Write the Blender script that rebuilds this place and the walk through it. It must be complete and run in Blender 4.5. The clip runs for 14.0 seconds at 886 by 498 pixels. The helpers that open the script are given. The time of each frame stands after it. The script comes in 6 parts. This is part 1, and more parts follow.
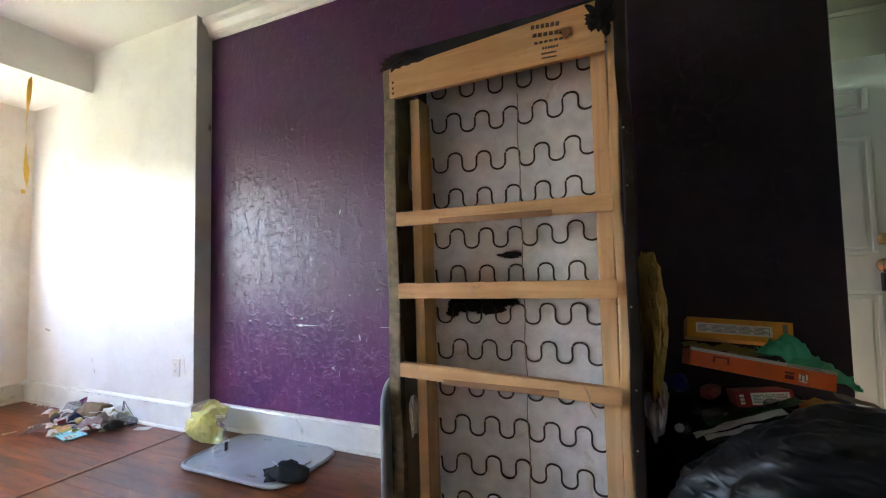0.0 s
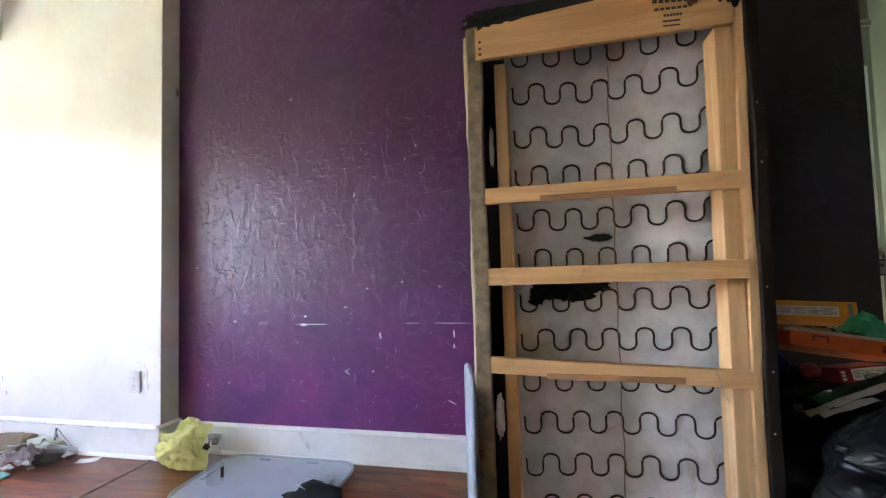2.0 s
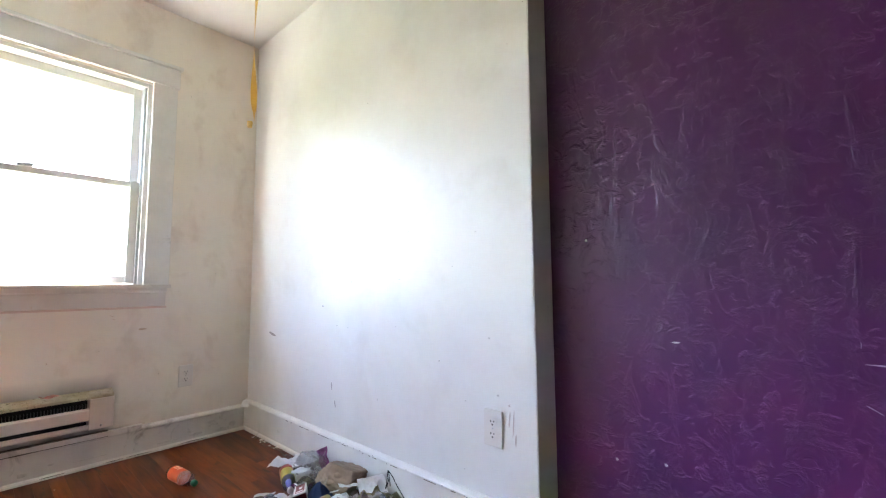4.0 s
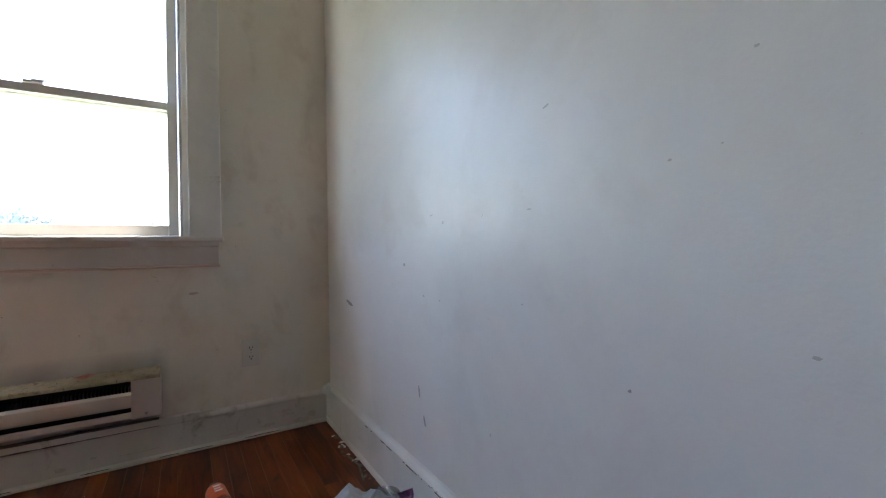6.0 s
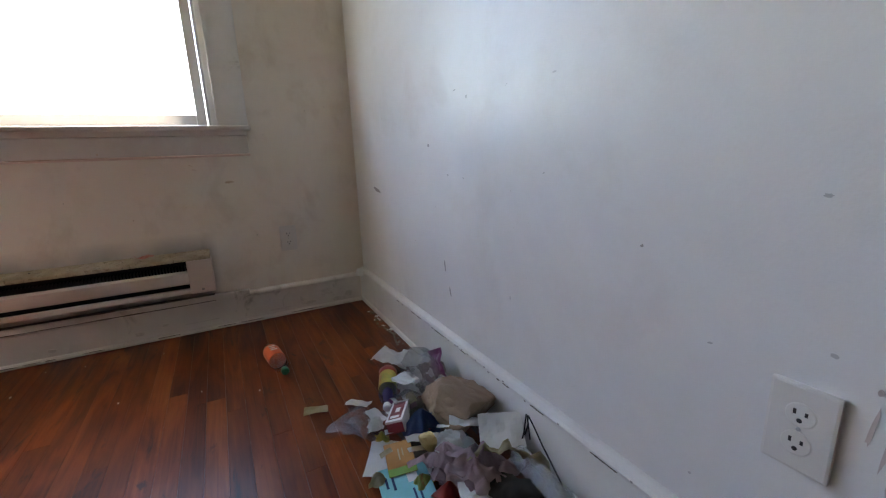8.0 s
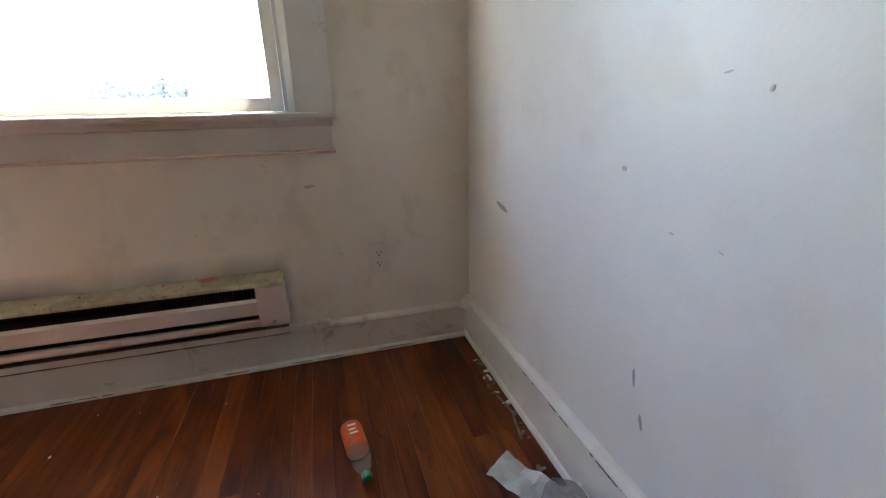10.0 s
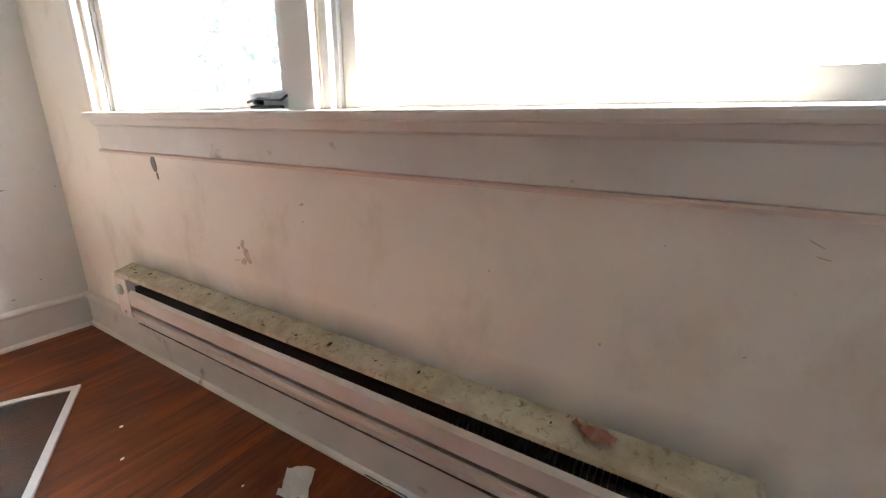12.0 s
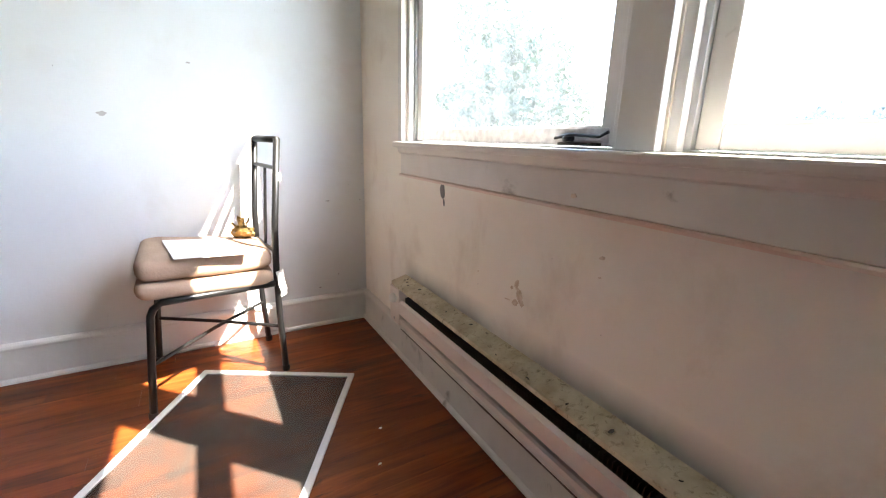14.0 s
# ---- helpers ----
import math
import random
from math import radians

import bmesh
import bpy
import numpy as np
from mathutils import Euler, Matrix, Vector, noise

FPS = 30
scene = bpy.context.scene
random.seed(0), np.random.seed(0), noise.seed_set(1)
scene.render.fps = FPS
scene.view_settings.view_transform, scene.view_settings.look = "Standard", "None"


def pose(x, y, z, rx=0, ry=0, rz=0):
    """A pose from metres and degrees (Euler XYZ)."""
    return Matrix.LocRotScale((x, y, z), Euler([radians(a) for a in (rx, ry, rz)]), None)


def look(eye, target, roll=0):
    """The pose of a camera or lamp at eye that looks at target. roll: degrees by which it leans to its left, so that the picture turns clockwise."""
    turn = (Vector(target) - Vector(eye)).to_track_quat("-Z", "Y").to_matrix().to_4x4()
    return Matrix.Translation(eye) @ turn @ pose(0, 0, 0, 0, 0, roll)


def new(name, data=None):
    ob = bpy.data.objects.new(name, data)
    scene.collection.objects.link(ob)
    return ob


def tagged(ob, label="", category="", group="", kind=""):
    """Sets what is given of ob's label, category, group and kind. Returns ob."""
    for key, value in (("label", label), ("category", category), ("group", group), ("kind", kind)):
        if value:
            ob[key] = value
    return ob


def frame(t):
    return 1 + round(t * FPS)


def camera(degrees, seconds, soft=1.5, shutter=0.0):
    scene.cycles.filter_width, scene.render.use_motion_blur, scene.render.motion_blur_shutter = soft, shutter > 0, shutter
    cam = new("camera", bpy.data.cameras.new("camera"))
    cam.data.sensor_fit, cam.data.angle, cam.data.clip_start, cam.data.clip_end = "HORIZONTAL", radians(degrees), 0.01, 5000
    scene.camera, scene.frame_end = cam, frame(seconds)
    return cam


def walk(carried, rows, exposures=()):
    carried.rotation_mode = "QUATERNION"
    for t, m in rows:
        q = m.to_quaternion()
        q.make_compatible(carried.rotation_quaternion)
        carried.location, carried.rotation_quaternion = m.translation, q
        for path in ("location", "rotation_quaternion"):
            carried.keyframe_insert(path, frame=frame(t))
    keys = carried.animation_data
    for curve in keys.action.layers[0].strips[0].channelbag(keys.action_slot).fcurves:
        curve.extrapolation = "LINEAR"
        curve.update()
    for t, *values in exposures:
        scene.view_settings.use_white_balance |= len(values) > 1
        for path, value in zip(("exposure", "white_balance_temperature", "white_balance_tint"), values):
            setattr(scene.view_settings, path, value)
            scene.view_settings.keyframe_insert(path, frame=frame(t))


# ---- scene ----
cam = camera(93.5, 14.0, 1.2)
PATH = [
    (0, (4.897, -2.016, 1.07), (4.121, -0.175, 1.174), -1.2),
    (0.5, (4.693, -2.054, 1.064), (4.059, -0.16, 1.175), -1.1),
    (1, (4.545, -2.131, 1.057), (3.953, -0.224, 1.175), -1.3),
    (1.5, (4.453, -2.169, 1.045), (4.015, -0.221, 1.162), -1.4),
    (2, (4.246, -2.028, 1.026), (3.838, -0.072, 1.123), -1.6),
    (2.5, (3.879, -1.797, 1.053), (3.353, 0.13, 1.147), -1.7),
    (3, (3.465, -1.669, 1.035), (2.403, 0.023, 1.133), -1.2),
    (3.2, (3.338, -1.615, 0.997), (2.175, 0.007, 1.138), -0.7),
    (5.3, (2.263, -0.674, 0.903), (0.728, 0.601, 1.048), -1.3),
    (5.5, (2.211, -0.647, 0.899), (0.617, 0.553, 1.04), -1.3),
    (6, (2.152, -0.632, 0.871), (0.452, 0.421, 0.869), -0.9),
    (6.5, (2.144, -0.637, 0.848), (0.431, 0.363, 0.597), -1.1),
    (7, (2.157, -0.635, 0.835), (0.459, 0.33, 0.402), -1.3),
    (7.5, (2.183, -0.645, 0.809), (0.479, 0.302, 0.363), -1.1),
    (7.7, (2.197, -0.649, 0.804), (0.49, 0.289, 0.350), -1.5),
    (9.8, (1.679, -0.56, 0.907), (-0.144, -0.004, 0.301), -1.5),
    (10, (1.554, -0.556, 0.925), (-0.275, -0.033, 0.308), -1.4),
    (10.5, (1.28, -0.545, 0.902), (-0.642, -0.551, 0.347), -1.3),
    (11, (1.025, -0.674, 0.878), (-0.866, -1.043, 0.339), -0.1),
    (11.5, (0.832, -0.787, 0.897), (-0.998, -1.375, 0.345), -0.1),
    (12, (0.696, -0.894, 0.915), (-0.949, -1.876, 0.338), 0.6),
    (12.5, (0.667, -0.95, 0.911), (-0.729, -2.261, 0.335), 1.2),
    (13, (0.688, -0.986, 0.902), (-0.532, -2.462, 0.324), 1.6),
    (13.5, (0.705, -1.048, 0.914), (-0.404, -2.606, 0.33), 1.6),
    (14, (0.714, -1.155, 0.952), (-0.252, -2.831, 0.444), 1.5),
]
walk(cam, [(t, look(eye, target, roll)) for t, eye, target, roll in PATH],
     exposures=[(0, 6.05, 6650, 14), (2, 6.25, 6650, 15), (3, 6.0, 6600, 15), (3.2, 5.95, 6600, 15), (5.3, 4.45, 6550, 11), (5.6, 4.28, 6550, 11), (6.5, 3.80, 6600, 12), (7, 3.76, 6600, 12), (7.5, 4.10, 6700, 14), (7.7, 4.18, 6750, 14), (9.8, 4.42, 7000, 12), (10.5, 4.55, 7200, 11), (11, 4.8, 7000, 11), (12.5, 4.82, 6700, 10), (13.5, 4.60, 6600, 9), (14, 4.40, 6500, 9)])

# ---- world, sun ----
SUN = Vector((0.560, -0.598, -1.0))
world = bpy.data.worlds.new("sky")
scene.world = world
world.use_nodes = True
_n = world.node_tree.nodes
_sky = _n.new("ShaderNodeTexSky")
_sky.sky_type, _sky.sun_disc = "NISHITA", False
_sky.sun_elevation, _sky.sun_rotation = radians(50), radians(-44)
_n["Background"].inputs["Strength"].default_value = 0.15
world.node_tree.links.new(_sky.outputs[0], _n["Background"].inputs["Color"])
_sun = bpy.data.lights.new("sun", "SUN")
_sun.energy, _sun.angle, _sun.color = 2.6, radians(0.5), (1.0, 0.93, 0.82)
sun = new("sun", _sun)
sun.matrix_world = look((-6, 6, 10), Vector((-6, 6, 10)) + SUN)

# ---- plan ----
YN, YP, YS = 0.0, 0.125, -3.22      # white wall, purple wall, chair wall
XR, XE, XB = 2.15, 5.723, 6.40      # return, end of the purple wall, entry wall
ZC, ZA, XA = 2.955, 2.61, 0.90       # main ceiling, dropped ceiling, its edge
YB = 1.05                           # back of the entry


# ---- materials ----
def nodes_of(name):
    m = bpy.data.materials.new(name)
    m.use_nodes = True
    nt = m.node_tree
    return m, nt, nt.nodes["Principled BSDF"]


def add(nt, kind, **values):
    n = nt.nodes.new(kind)
    for key, value in values.items():
        n.inputs[key.replace("_", " ")].default_value = value
    return n


def coords(nt, stretch=(1, 1, 1), shuffle=0.0):
    g = nt.nodes.new("ShaderNodeNewGeometry")
    mp = add(nt, "ShaderNodeMapping", Scale=stretch)
    nt.links.new(g.outputs["Position"], mp.inputs["Vector"])
    if shuffle:
        o = nt.nodes.new("ShaderNodeObjectInfo")
        v = nt.nodes.new("ShaderNodeVectorMath")
        v.operation = "SCALE"
        v.inputs[0].default_value = (shuffle, shuffle * 0.37, shuffle * 0.61)
        nt.links.new(o.outputs["Random"], v.inputs["Scale"])
        nt.links.new(v.outputs[0], mp.inputs["Location"])
    return mp.outputs[0]


def noise_of(nt, vec, scale, detail=4.0, rough=0.55, distortion=0.0):
    n = add(nt, "ShaderNodeTexNoise", Scale=scale, Detail=detail, Roughness=rough, Distortion=distortion)
    nt.links.new(vec, n.inputs["Vector"])
    return n.outputs["Fac"]


def ramp(nt, fac, *stops):
    r = nt.nodes.new("ShaderNodeValToRGB")
    e = r.color_ramp.elements
    while len(e) < len(stops):
        e.new(0.5)
    for el, (pos, c) in zip(e, stops):
        el.position = pos
        el.color = (c, c, c, 1) if isinstance(c, float) else (*c, 1)
    nt.links.new(fac, r.inputs[0])
    return r.outputs[0]


def mix(nt, fac, a, b, blend="MIX"):
    m = nt.nodes.new("ShaderNodeMix")
    m.data_type, m.blend_type = "RGBA", blend
    for sock, val in ((m.inputs[0], fac), (m.inputs[6], a), (m.inputs[7], b)):
        if isinstance(val, (int, float)):
            sock.default_value = val
        elif isinstance(val, tuple):
            sock.default_value = (*val, 1)
        else:
            nt.links.new(val, sock)
    return m.outputs[2]


def bump(nt, bsdf, height, strength, distance=0.01):
    b = add(nt, "ShaderNodeBump", Strength=strength, Distance=distance)
    nt.links.new(height, b.inputs["Height"])
    nt.links.new(b.outputs[0], bsdf.inputs["Normal"])


def surf(name, a, b, scale=6.0, rough=0.5, bumps=0.15, bump_scale=60.0, metal=0.0, stretch=(1, 1, 1), stain=None,
         stain_scale=3.0, stain_from=0.6, rough_var=0.03, shuffle=0.0, coat=0.0):
    """A painted, woven or moulded surface: two colours mixed at one scale, stains at another, fine relief."""
    m, nt, p = nodes_of(name)
    vec = coords(nt, stretch, shuffle)
    n1 = noise_of(nt, vec, scale, 6)
    col = mix(nt, ramp(nt, n1, (0.3, 0.0), (0.7, 1.0)), a, b)
    if stain:
        s = ramp(nt, noise_of(nt, vec, stain_scale, 8, 0.65, 0.6), (stain_from, 0.0), (stain_from + 0.16, 1.0))
        col = mix(nt, s, col, stain)
    nt.links.new(col, p.inputs["Base Color"])
    r = ramp(nt, noise_of(nt, vec, scale * 3, 5), (0.25, max(0.02, rough - rough_var)), (0.75, min(1.0, rough + rough_var)))
    nt.links.new(r, p.inputs["Roughness"])
    p.inputs["Metallic"].default_value = metal
    p.inputs["Coat Weight"].default_value = coat
    if bumps:
        bump(nt, p, noise_of(nt, vec, bump_scale, 5), bumps, 0.004)
    return m


def plain(name, c, rough=0.5, metal=0.0, vary=0.75):
    return surf(name, c, tuple(v * vary for v in c), 12.0, rough, 0.08, 90.0, metal)


def times(nt, a, b):
    k = nt.nodes.new("ShaderNodeMath")
    k.operation = "MULTIPLY"
    for sock, val in zip(k.inputs, (a, b)):
        if isinstance(val, float):
            sock.default_value = val
        else:
            nt.links.new(val, sock)
    return k.outputs[0]


def plus(nt, a, b):
    k = nt.nodes.new("ShaderNodeMath")
    nt.links.new(a, k.inputs[0])
    nt.links.new(b, k.inputs[1])
    return k.outputs[0]


def wall_paint(name, base, dirt, low, rough, soot=False):
    """Old emulsion: roller stipple, brushed relief, grimy patches and specks of dirt; soot smears over the heater."""
    m, nt, p = nodes_of(name)
    vec = coords(nt)
    big = ramp(nt, noise_of(nt, vec, 1.3, 6, 0.6, 0.4), (0.35, 0.0), (0.75, 1.0))
    col = mix(nt, big, base, low)
    grime = ramp(nt, noise_of(nt, vec, 2.8, 7, 0.6, 0.25), (0.55, 0.0), (0.82, 0.45))
    col = mix(nt, grime, col, dirt)
    speck = ramp(nt, noise_of(nt, vec, 55.0, 2, 0.5), (0.76, 0.0), (0.79, 0.7))
    col = mix(nt, speck, col, tuple(v * 0.35 for v in dirt))
    if soot:
        g = nt.nodes.new("ShaderNodeSeparateXYZ")
        nt.links.new(vec, g.inputs[0])
        up = nt.nodes.new("ShaderNodeMapRange")
        for key, val in (("From Min", 0.395), ("From Max", 0.470), ("To Min", 1.0), ("To Max", 0.0)):
            up.inputs[key].default_value = val
        nt.links.new(g.outputs["Z"], up.inputs["Value"])
        streak = noise_of(nt, coords(nt, (1, 1.2, 1.0)), 3.5, 3, 0.5)
        side = nt.nodes.new("ShaderNodeMapRange")
        for key, val in (("From Min", -0.75), ("From Max", -0.69), ("To Min", 1.0), ("To Max", 0.0)):
            side.inputs[key].default_value = val
        nt.links.new(g.outputs["Y"], side.inputs["Value"])
        k0 = nt.nodes.new("ShaderNodeMath")
        k0.operation = "MULTIPLY"
        nt.links.new(up.outputs[0], k0.inputs[0])
        nt.links.new(side.outputs[0], k0.inputs[1])
        k = nt.nodes.new("ShaderNodeMath")
        k.operation = "MULTIPLY"
        nt.links.new(k0.outputs[0], k.inputs[0])
        nt.links.new(ramp(nt, streak, (0.3, 0.30), (0.7, 0.95)), k.inputs[1])
        near = nt.nodes.new("ShaderNodeMapRange")
        for key, val in (("From Min", -2.72), ("From Max", -2.64), ("To Min", 0.0), ("To Max", 1.0)):
            near.inputs[key].default_value = val
        nt.links.new(g.outputs["Y"], near.inputs["Value"])
        col = mix(nt, times(nt, k.outputs[0], near.outputs[0]), col, (0.22, 0.21, 0.20))
        brown = ramp(nt, noise_of(nt, coords(nt, (1, 1.5, 1)), 3.4, 6, 0.62, 0.3), (0.53, 0.0), (0.80, 0.42))
        col = mix(nt, brown, col, (0.40, 0.27, 0.16))
    nt.links.new(col, p.inputs["Base Color"])
    nt.links.new(ramp(nt, noise_of(nt, vec, 9, 5), (0.3, rough - 0.01), (0.7, rough + 0.01)), p.inputs["Roughness"])
    h = mix(nt, 0.35, noise_of(nt, vec, 7.0, 5, 0.6, 0.3), noise_of(nt, vec, 130.0, 3))
    bump(nt, p, h, 0.22, 0.006)
    return m


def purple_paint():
    """Thick gloss paint over lumpy plaster: sparse sharp wrinkles, trowel swells, a newer coat low down; the shade past
    the sofa is painted in as a near-black entry end.
    """
    m, nt, p = nodes_of("purple gloss paint")
    vec = coords(nt)
    low = noise_of(nt, vec, 2.2, 6, 0.6, 0.5)
    col = mix(nt, ramp(nt, low, (0.3, 0.0), (0.75, 1.0)), (0.058, 0.0115, 0.064), (0.084, 0.016, 0.090))
    sep = nt.nodes.new("ShaderNodeSeparateXYZ")
    nt.links.new(vec, sep.inputs[0])
    coat = nt.nodes.new("ShaderNodeMapRange")
    for key, val in (("From Min", 0.40), ("From Max", 1.0), ("To Min", 0.9), ("To Max", 0.0)):
        coat.inputs[key].default_value = val
    nt.links.new(sep.outputs["Z"], coat.inputs["Value"])
    newer = mix(nt, ramp(nt, noise_of(nt, vec, 3.0, 5, 0.6, 0.6), (0.35, 0.0), (0.68, 1.0)), (0.100, 0.021, 0.120), (0.175, 0.030, 0.145))
    col = mix(nt, coat.outputs[0], col, newer)
    # shade beyond the sofa painted into the colour: near-black from about x = 5
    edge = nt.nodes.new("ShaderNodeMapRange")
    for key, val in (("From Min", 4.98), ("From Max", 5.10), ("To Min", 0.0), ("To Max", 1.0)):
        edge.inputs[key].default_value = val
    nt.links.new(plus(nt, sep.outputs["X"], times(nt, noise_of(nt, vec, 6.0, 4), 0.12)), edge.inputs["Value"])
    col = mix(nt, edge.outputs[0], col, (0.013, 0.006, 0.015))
    nt.links.new(col, p.inputs["Base Color"])
    p.inputs["Roughness"].default_value = 0.34
    a = ramp(nt, noise_of(nt, coords(nt, (1.9, 1, 0.75)), 8.5, 6, 0.62, 0.6), (0.50, 0.0), (0.64, 0.8), (0.80, 1.0))
    c = ramp(nt, noise_of(nt, coords(nt, (0.9, 1, 1.35)), 21.0, 5, 0.6, 0.5), (0.53, 0.0), (0.67, 0.8), (0.82, 1.0))
    h = plus(nt, times(nt, a, 0.8), times(nt, c, 0.9))
    h = plus(nt, h, times(nt, noise_of(nt, vec, 5.0, 4, 0.55, 0.4), 0.8))
    flat = nt.nodes.new("ShaderNodeMapRange")
    flat.inputs["To Min"].default_value, flat.inputs["To Max"].default_value = 1.0, 0.3
    nt.links.new(edge.outputs[0], flat.inputs["Value"])
    bump(nt, p, times(nt, h, flat.outputs[0]), 0.65, 0.0042)
    return m


def floor_wood(name, dark, mid, light, gloss):
    """Varnished oak strips: soft long grain, board to board tint, smoky worn patches."""
    m, nt, p = nodes_of(name)
    vec = coords(nt, (1, 1, 1), 37.0)
    info = nt.nodes.new("ShaderNodeObjectInfo")
    mp = add(nt, "ShaderNodeMapping", Scale=(1.6, 9.0, 1.0))
    nt.links.new(vec, mp.inputs["Vector"])
    soft = noise_of(nt, mp.outputs[0], 1.1, 4, 0.5, 1.6)
    mp2 = add(nt, "ShaderNodeMapping", Scale=(2.2, 60.0, 1.0))
    nt.links.new(vec, mp2.inputs["Vector"])
    fine = noise_of(nt, mp2.outputs[0], 2.0, 4, 0.6, 0.6)
    fig = mix(nt, 0.30, soft, fine)
    col = ramp(nt, fig, (0.34, dark), (0.50, mid), (0.68, light))
    tint = ramp(nt, info.outputs["Random"], (0.0, (0.74, 0.70, 0.67)), (0.25, (0.89, 0.87, 0.85)), (0.6, (1.0, 0.99, 0.98)), (0.85, (1.10, 1.12, 1.12)), (1.0, (1.22, 1.28, 1.28)))
    col = mix(nt, 1.0, col, tint, "MULTIPLY")
    wear = ramp(nt, noise_of(nt, coords(nt, (0.8, 1.6, 1.0)), 2.0, 5, 0.55, 0.3), (0.44, 0.0), (0.74, 0.75))
    dark_grain = times(nt, wear, ramp(nt, fig, (0.36, 0.9), (0.64, 0.30)))
    col = mix(nt, dark_grain, col, (0.030, 0.012, 0.006))
    scar = noise_of(nt, coords(nt, (1.0, 3.2, 1.0)), 5.5, 6, 0.68, 0.5)
    col = mix(nt, ramp(nt, scar, (0.60, 0.0), (0.67, 0.75)), col, (0.022, 0.012, 0.009))
    nt.links.new(col, p.inputs["Base Color"])
    p.inputs["Roughness"].default_value = gloss
    p.inputs["Specular IOR Level"].default_value = 0.3
    h = plus(nt, times(nt, fine, 0.5), noise_of(nt, coords(nt), 5.0, 4))
    bump(nt, p, h, 0.07, 0.002)
    return m


def raw_wood(name, dark, light, along):
    m, nt, p = nodes_of(name)
    st = [24.0, 24.0, 24.0]
    st[along] = 1.6
    vec = coords(nt, tuple(st), 5.0)
    g = noise_of(nt, vec, 1.2, 7, 0.6, 0.8)
    col = ramp(nt, g, (0.25, dark), (0.7, light))
    col = mix(nt, ramp(nt, noise_of(nt, coords(nt), 9.0, 6, 0.7), (0.6, 0.0), (0.8, 0.5)), col, tuple(v * 0.45 for v in dark))
    nt.links.new(col, p.inputs["Base Color"])
    p.inputs["Roughness"].default_value = 0.62
    bump(nt, p, g, 0.2, 0.002)
    return m


def glass_pane(name, dirt=0.03):
    m = bpy.data.materials.new(name)
    m.use_nodes = True
    nt = m.node_tree
    nt.nodes.remove(nt.nodes["Principled BSDF"])
    out = nt.nodes["Material Output"]
    t = nt.nodes.new("ShaderNodeBsdfTransparent")
    g = nt.nodes.new("ShaderNodeBsdfGlossy")
    g.inputs["Roughness"].default_value = 0.02
    d = nt.nodes.new("ShaderNodeBsdfTranslucent")
    d.inputs["Color"].default_value = (0.75, 0.78, 0.8, 1)
    vec = coords(nt)
    k = ramp(nt, noise_of(nt, vec, 14, 8, 0.7), (0.35, dirt * 0.4), (0.75, dirt * 2.2))
    m1, m2 = nt.nodes.new("ShaderNodeMixShader"), nt.nodes.new("ShaderNodeMixShader")
    m1.inputs[0].default_value = 0.06
    nt.links.new(t.outputs[0], m1.inputs[1])
    nt.links.new(g.outputs[0], m1.inputs[2])
    nt.links.new(k, m2.inputs[0])
    nt.links.new(m1.outputs[0], m2.inputs[1])
    nt.links.new(d.outputs[0], m2.inputs[2])
    nt.links.new(m2.outputs[0], out.inputs["Surface"])
    return m


def thin_plastic(name, c, through_part, rough=0.25, bumps=0.35):
    """Thin film that lets part of the light through."""
    m, nt, p = nodes_of(name)
    vec = coords(nt)
    p.inputs["Base Color"].default_value = (*c, 1)
    p.inputs["Roughness"].default_value = rough
    bump(nt, p, noise_of(nt, vec, 30, 6, 0.6, 1.0), bumps, 0.01)
    t = nt.nodes.new("ShaderNodeBsdfTranslucent")
    t.inputs["Color"].default_value = (*c, 1)
    tr = nt.nodes.new("ShaderNodeBsdfTransparent")
    m1, m2 = nt.nodes.new("ShaderNodeMixShader"), nt.nodes.new("ShaderNodeMixShader")
    m1.inputs[0].default_value = 0.35
    m2.inputs[0].default_value = through_part
    nt.links.new(p.outputs[0], m1.inputs[1])
    nt.links.new(t.outputs[0], m1.inputs[2])
    nt.links.new(m1.outputs[0], m2.inputs[1])
    nt.links.new(tr.outputs[0], m2.inputs[2])
    nt.links.new(m2.outputs[0], nt.nodes["Material Output"].inputs["Surface"])
    return m


WHITE = wall_paint("white wall paint", (0.81, 0.80, 0.78), (0.54, 0.48, 0.41), (0.69, 0.675, 0.65), 0.37)
FLATWHITE = wall_paint("flat white wall paint", (0.72, 0.725, 0.725), (0.52, 0.47, 0.41), (0.64, 0.64, 0.63), 0.66)
SOOTY = wall_paint("grimy wall paint", (0.84, 0.785, 0.70), (0.58, 0.48, 0.37), (0.75, 0.675, 0.585), 0.5, True)
CEIL = wall_paint("ceiling paint", (0.80, 0.79, 0.76), (0.62, 0.58, 0.5), (0.74, 0.73, 0.70), 0.7)
# beige taken down to near-black: the entry's low light is in the colour
ENTRY_DIM = wall_paint("entry beige darkened for dimness", (0.095, 0.098, 0.078), (0.065, 0.066, 0.052), (0.08, 0.083, 0.066), 0.6)
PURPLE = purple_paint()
TRIM = surf("white trim gloss", (0.80, 0.79, 0.76), (0.70, 0.68, 0.65), 5, 0.32, 0.2, 40, stain=(0.30, 0.27, 0.22), stain_scale=7, stain_from=0.66)
DIRTY = surf("scuffed trim gloss", (0.72, 0.68, 0.63), (0.60, 0.55, 0.50), 4, 0.38, 0.25, 40, stain=(0.20, 0.17, 0.13), stain_scale=6, stain_from=0.60)
OAK = floor_wood("varnished oak", (0.066, 0.012, 0.003), (0.180, 0.039, 0.008), (0.265, 0.072, 0.015), 0.33)
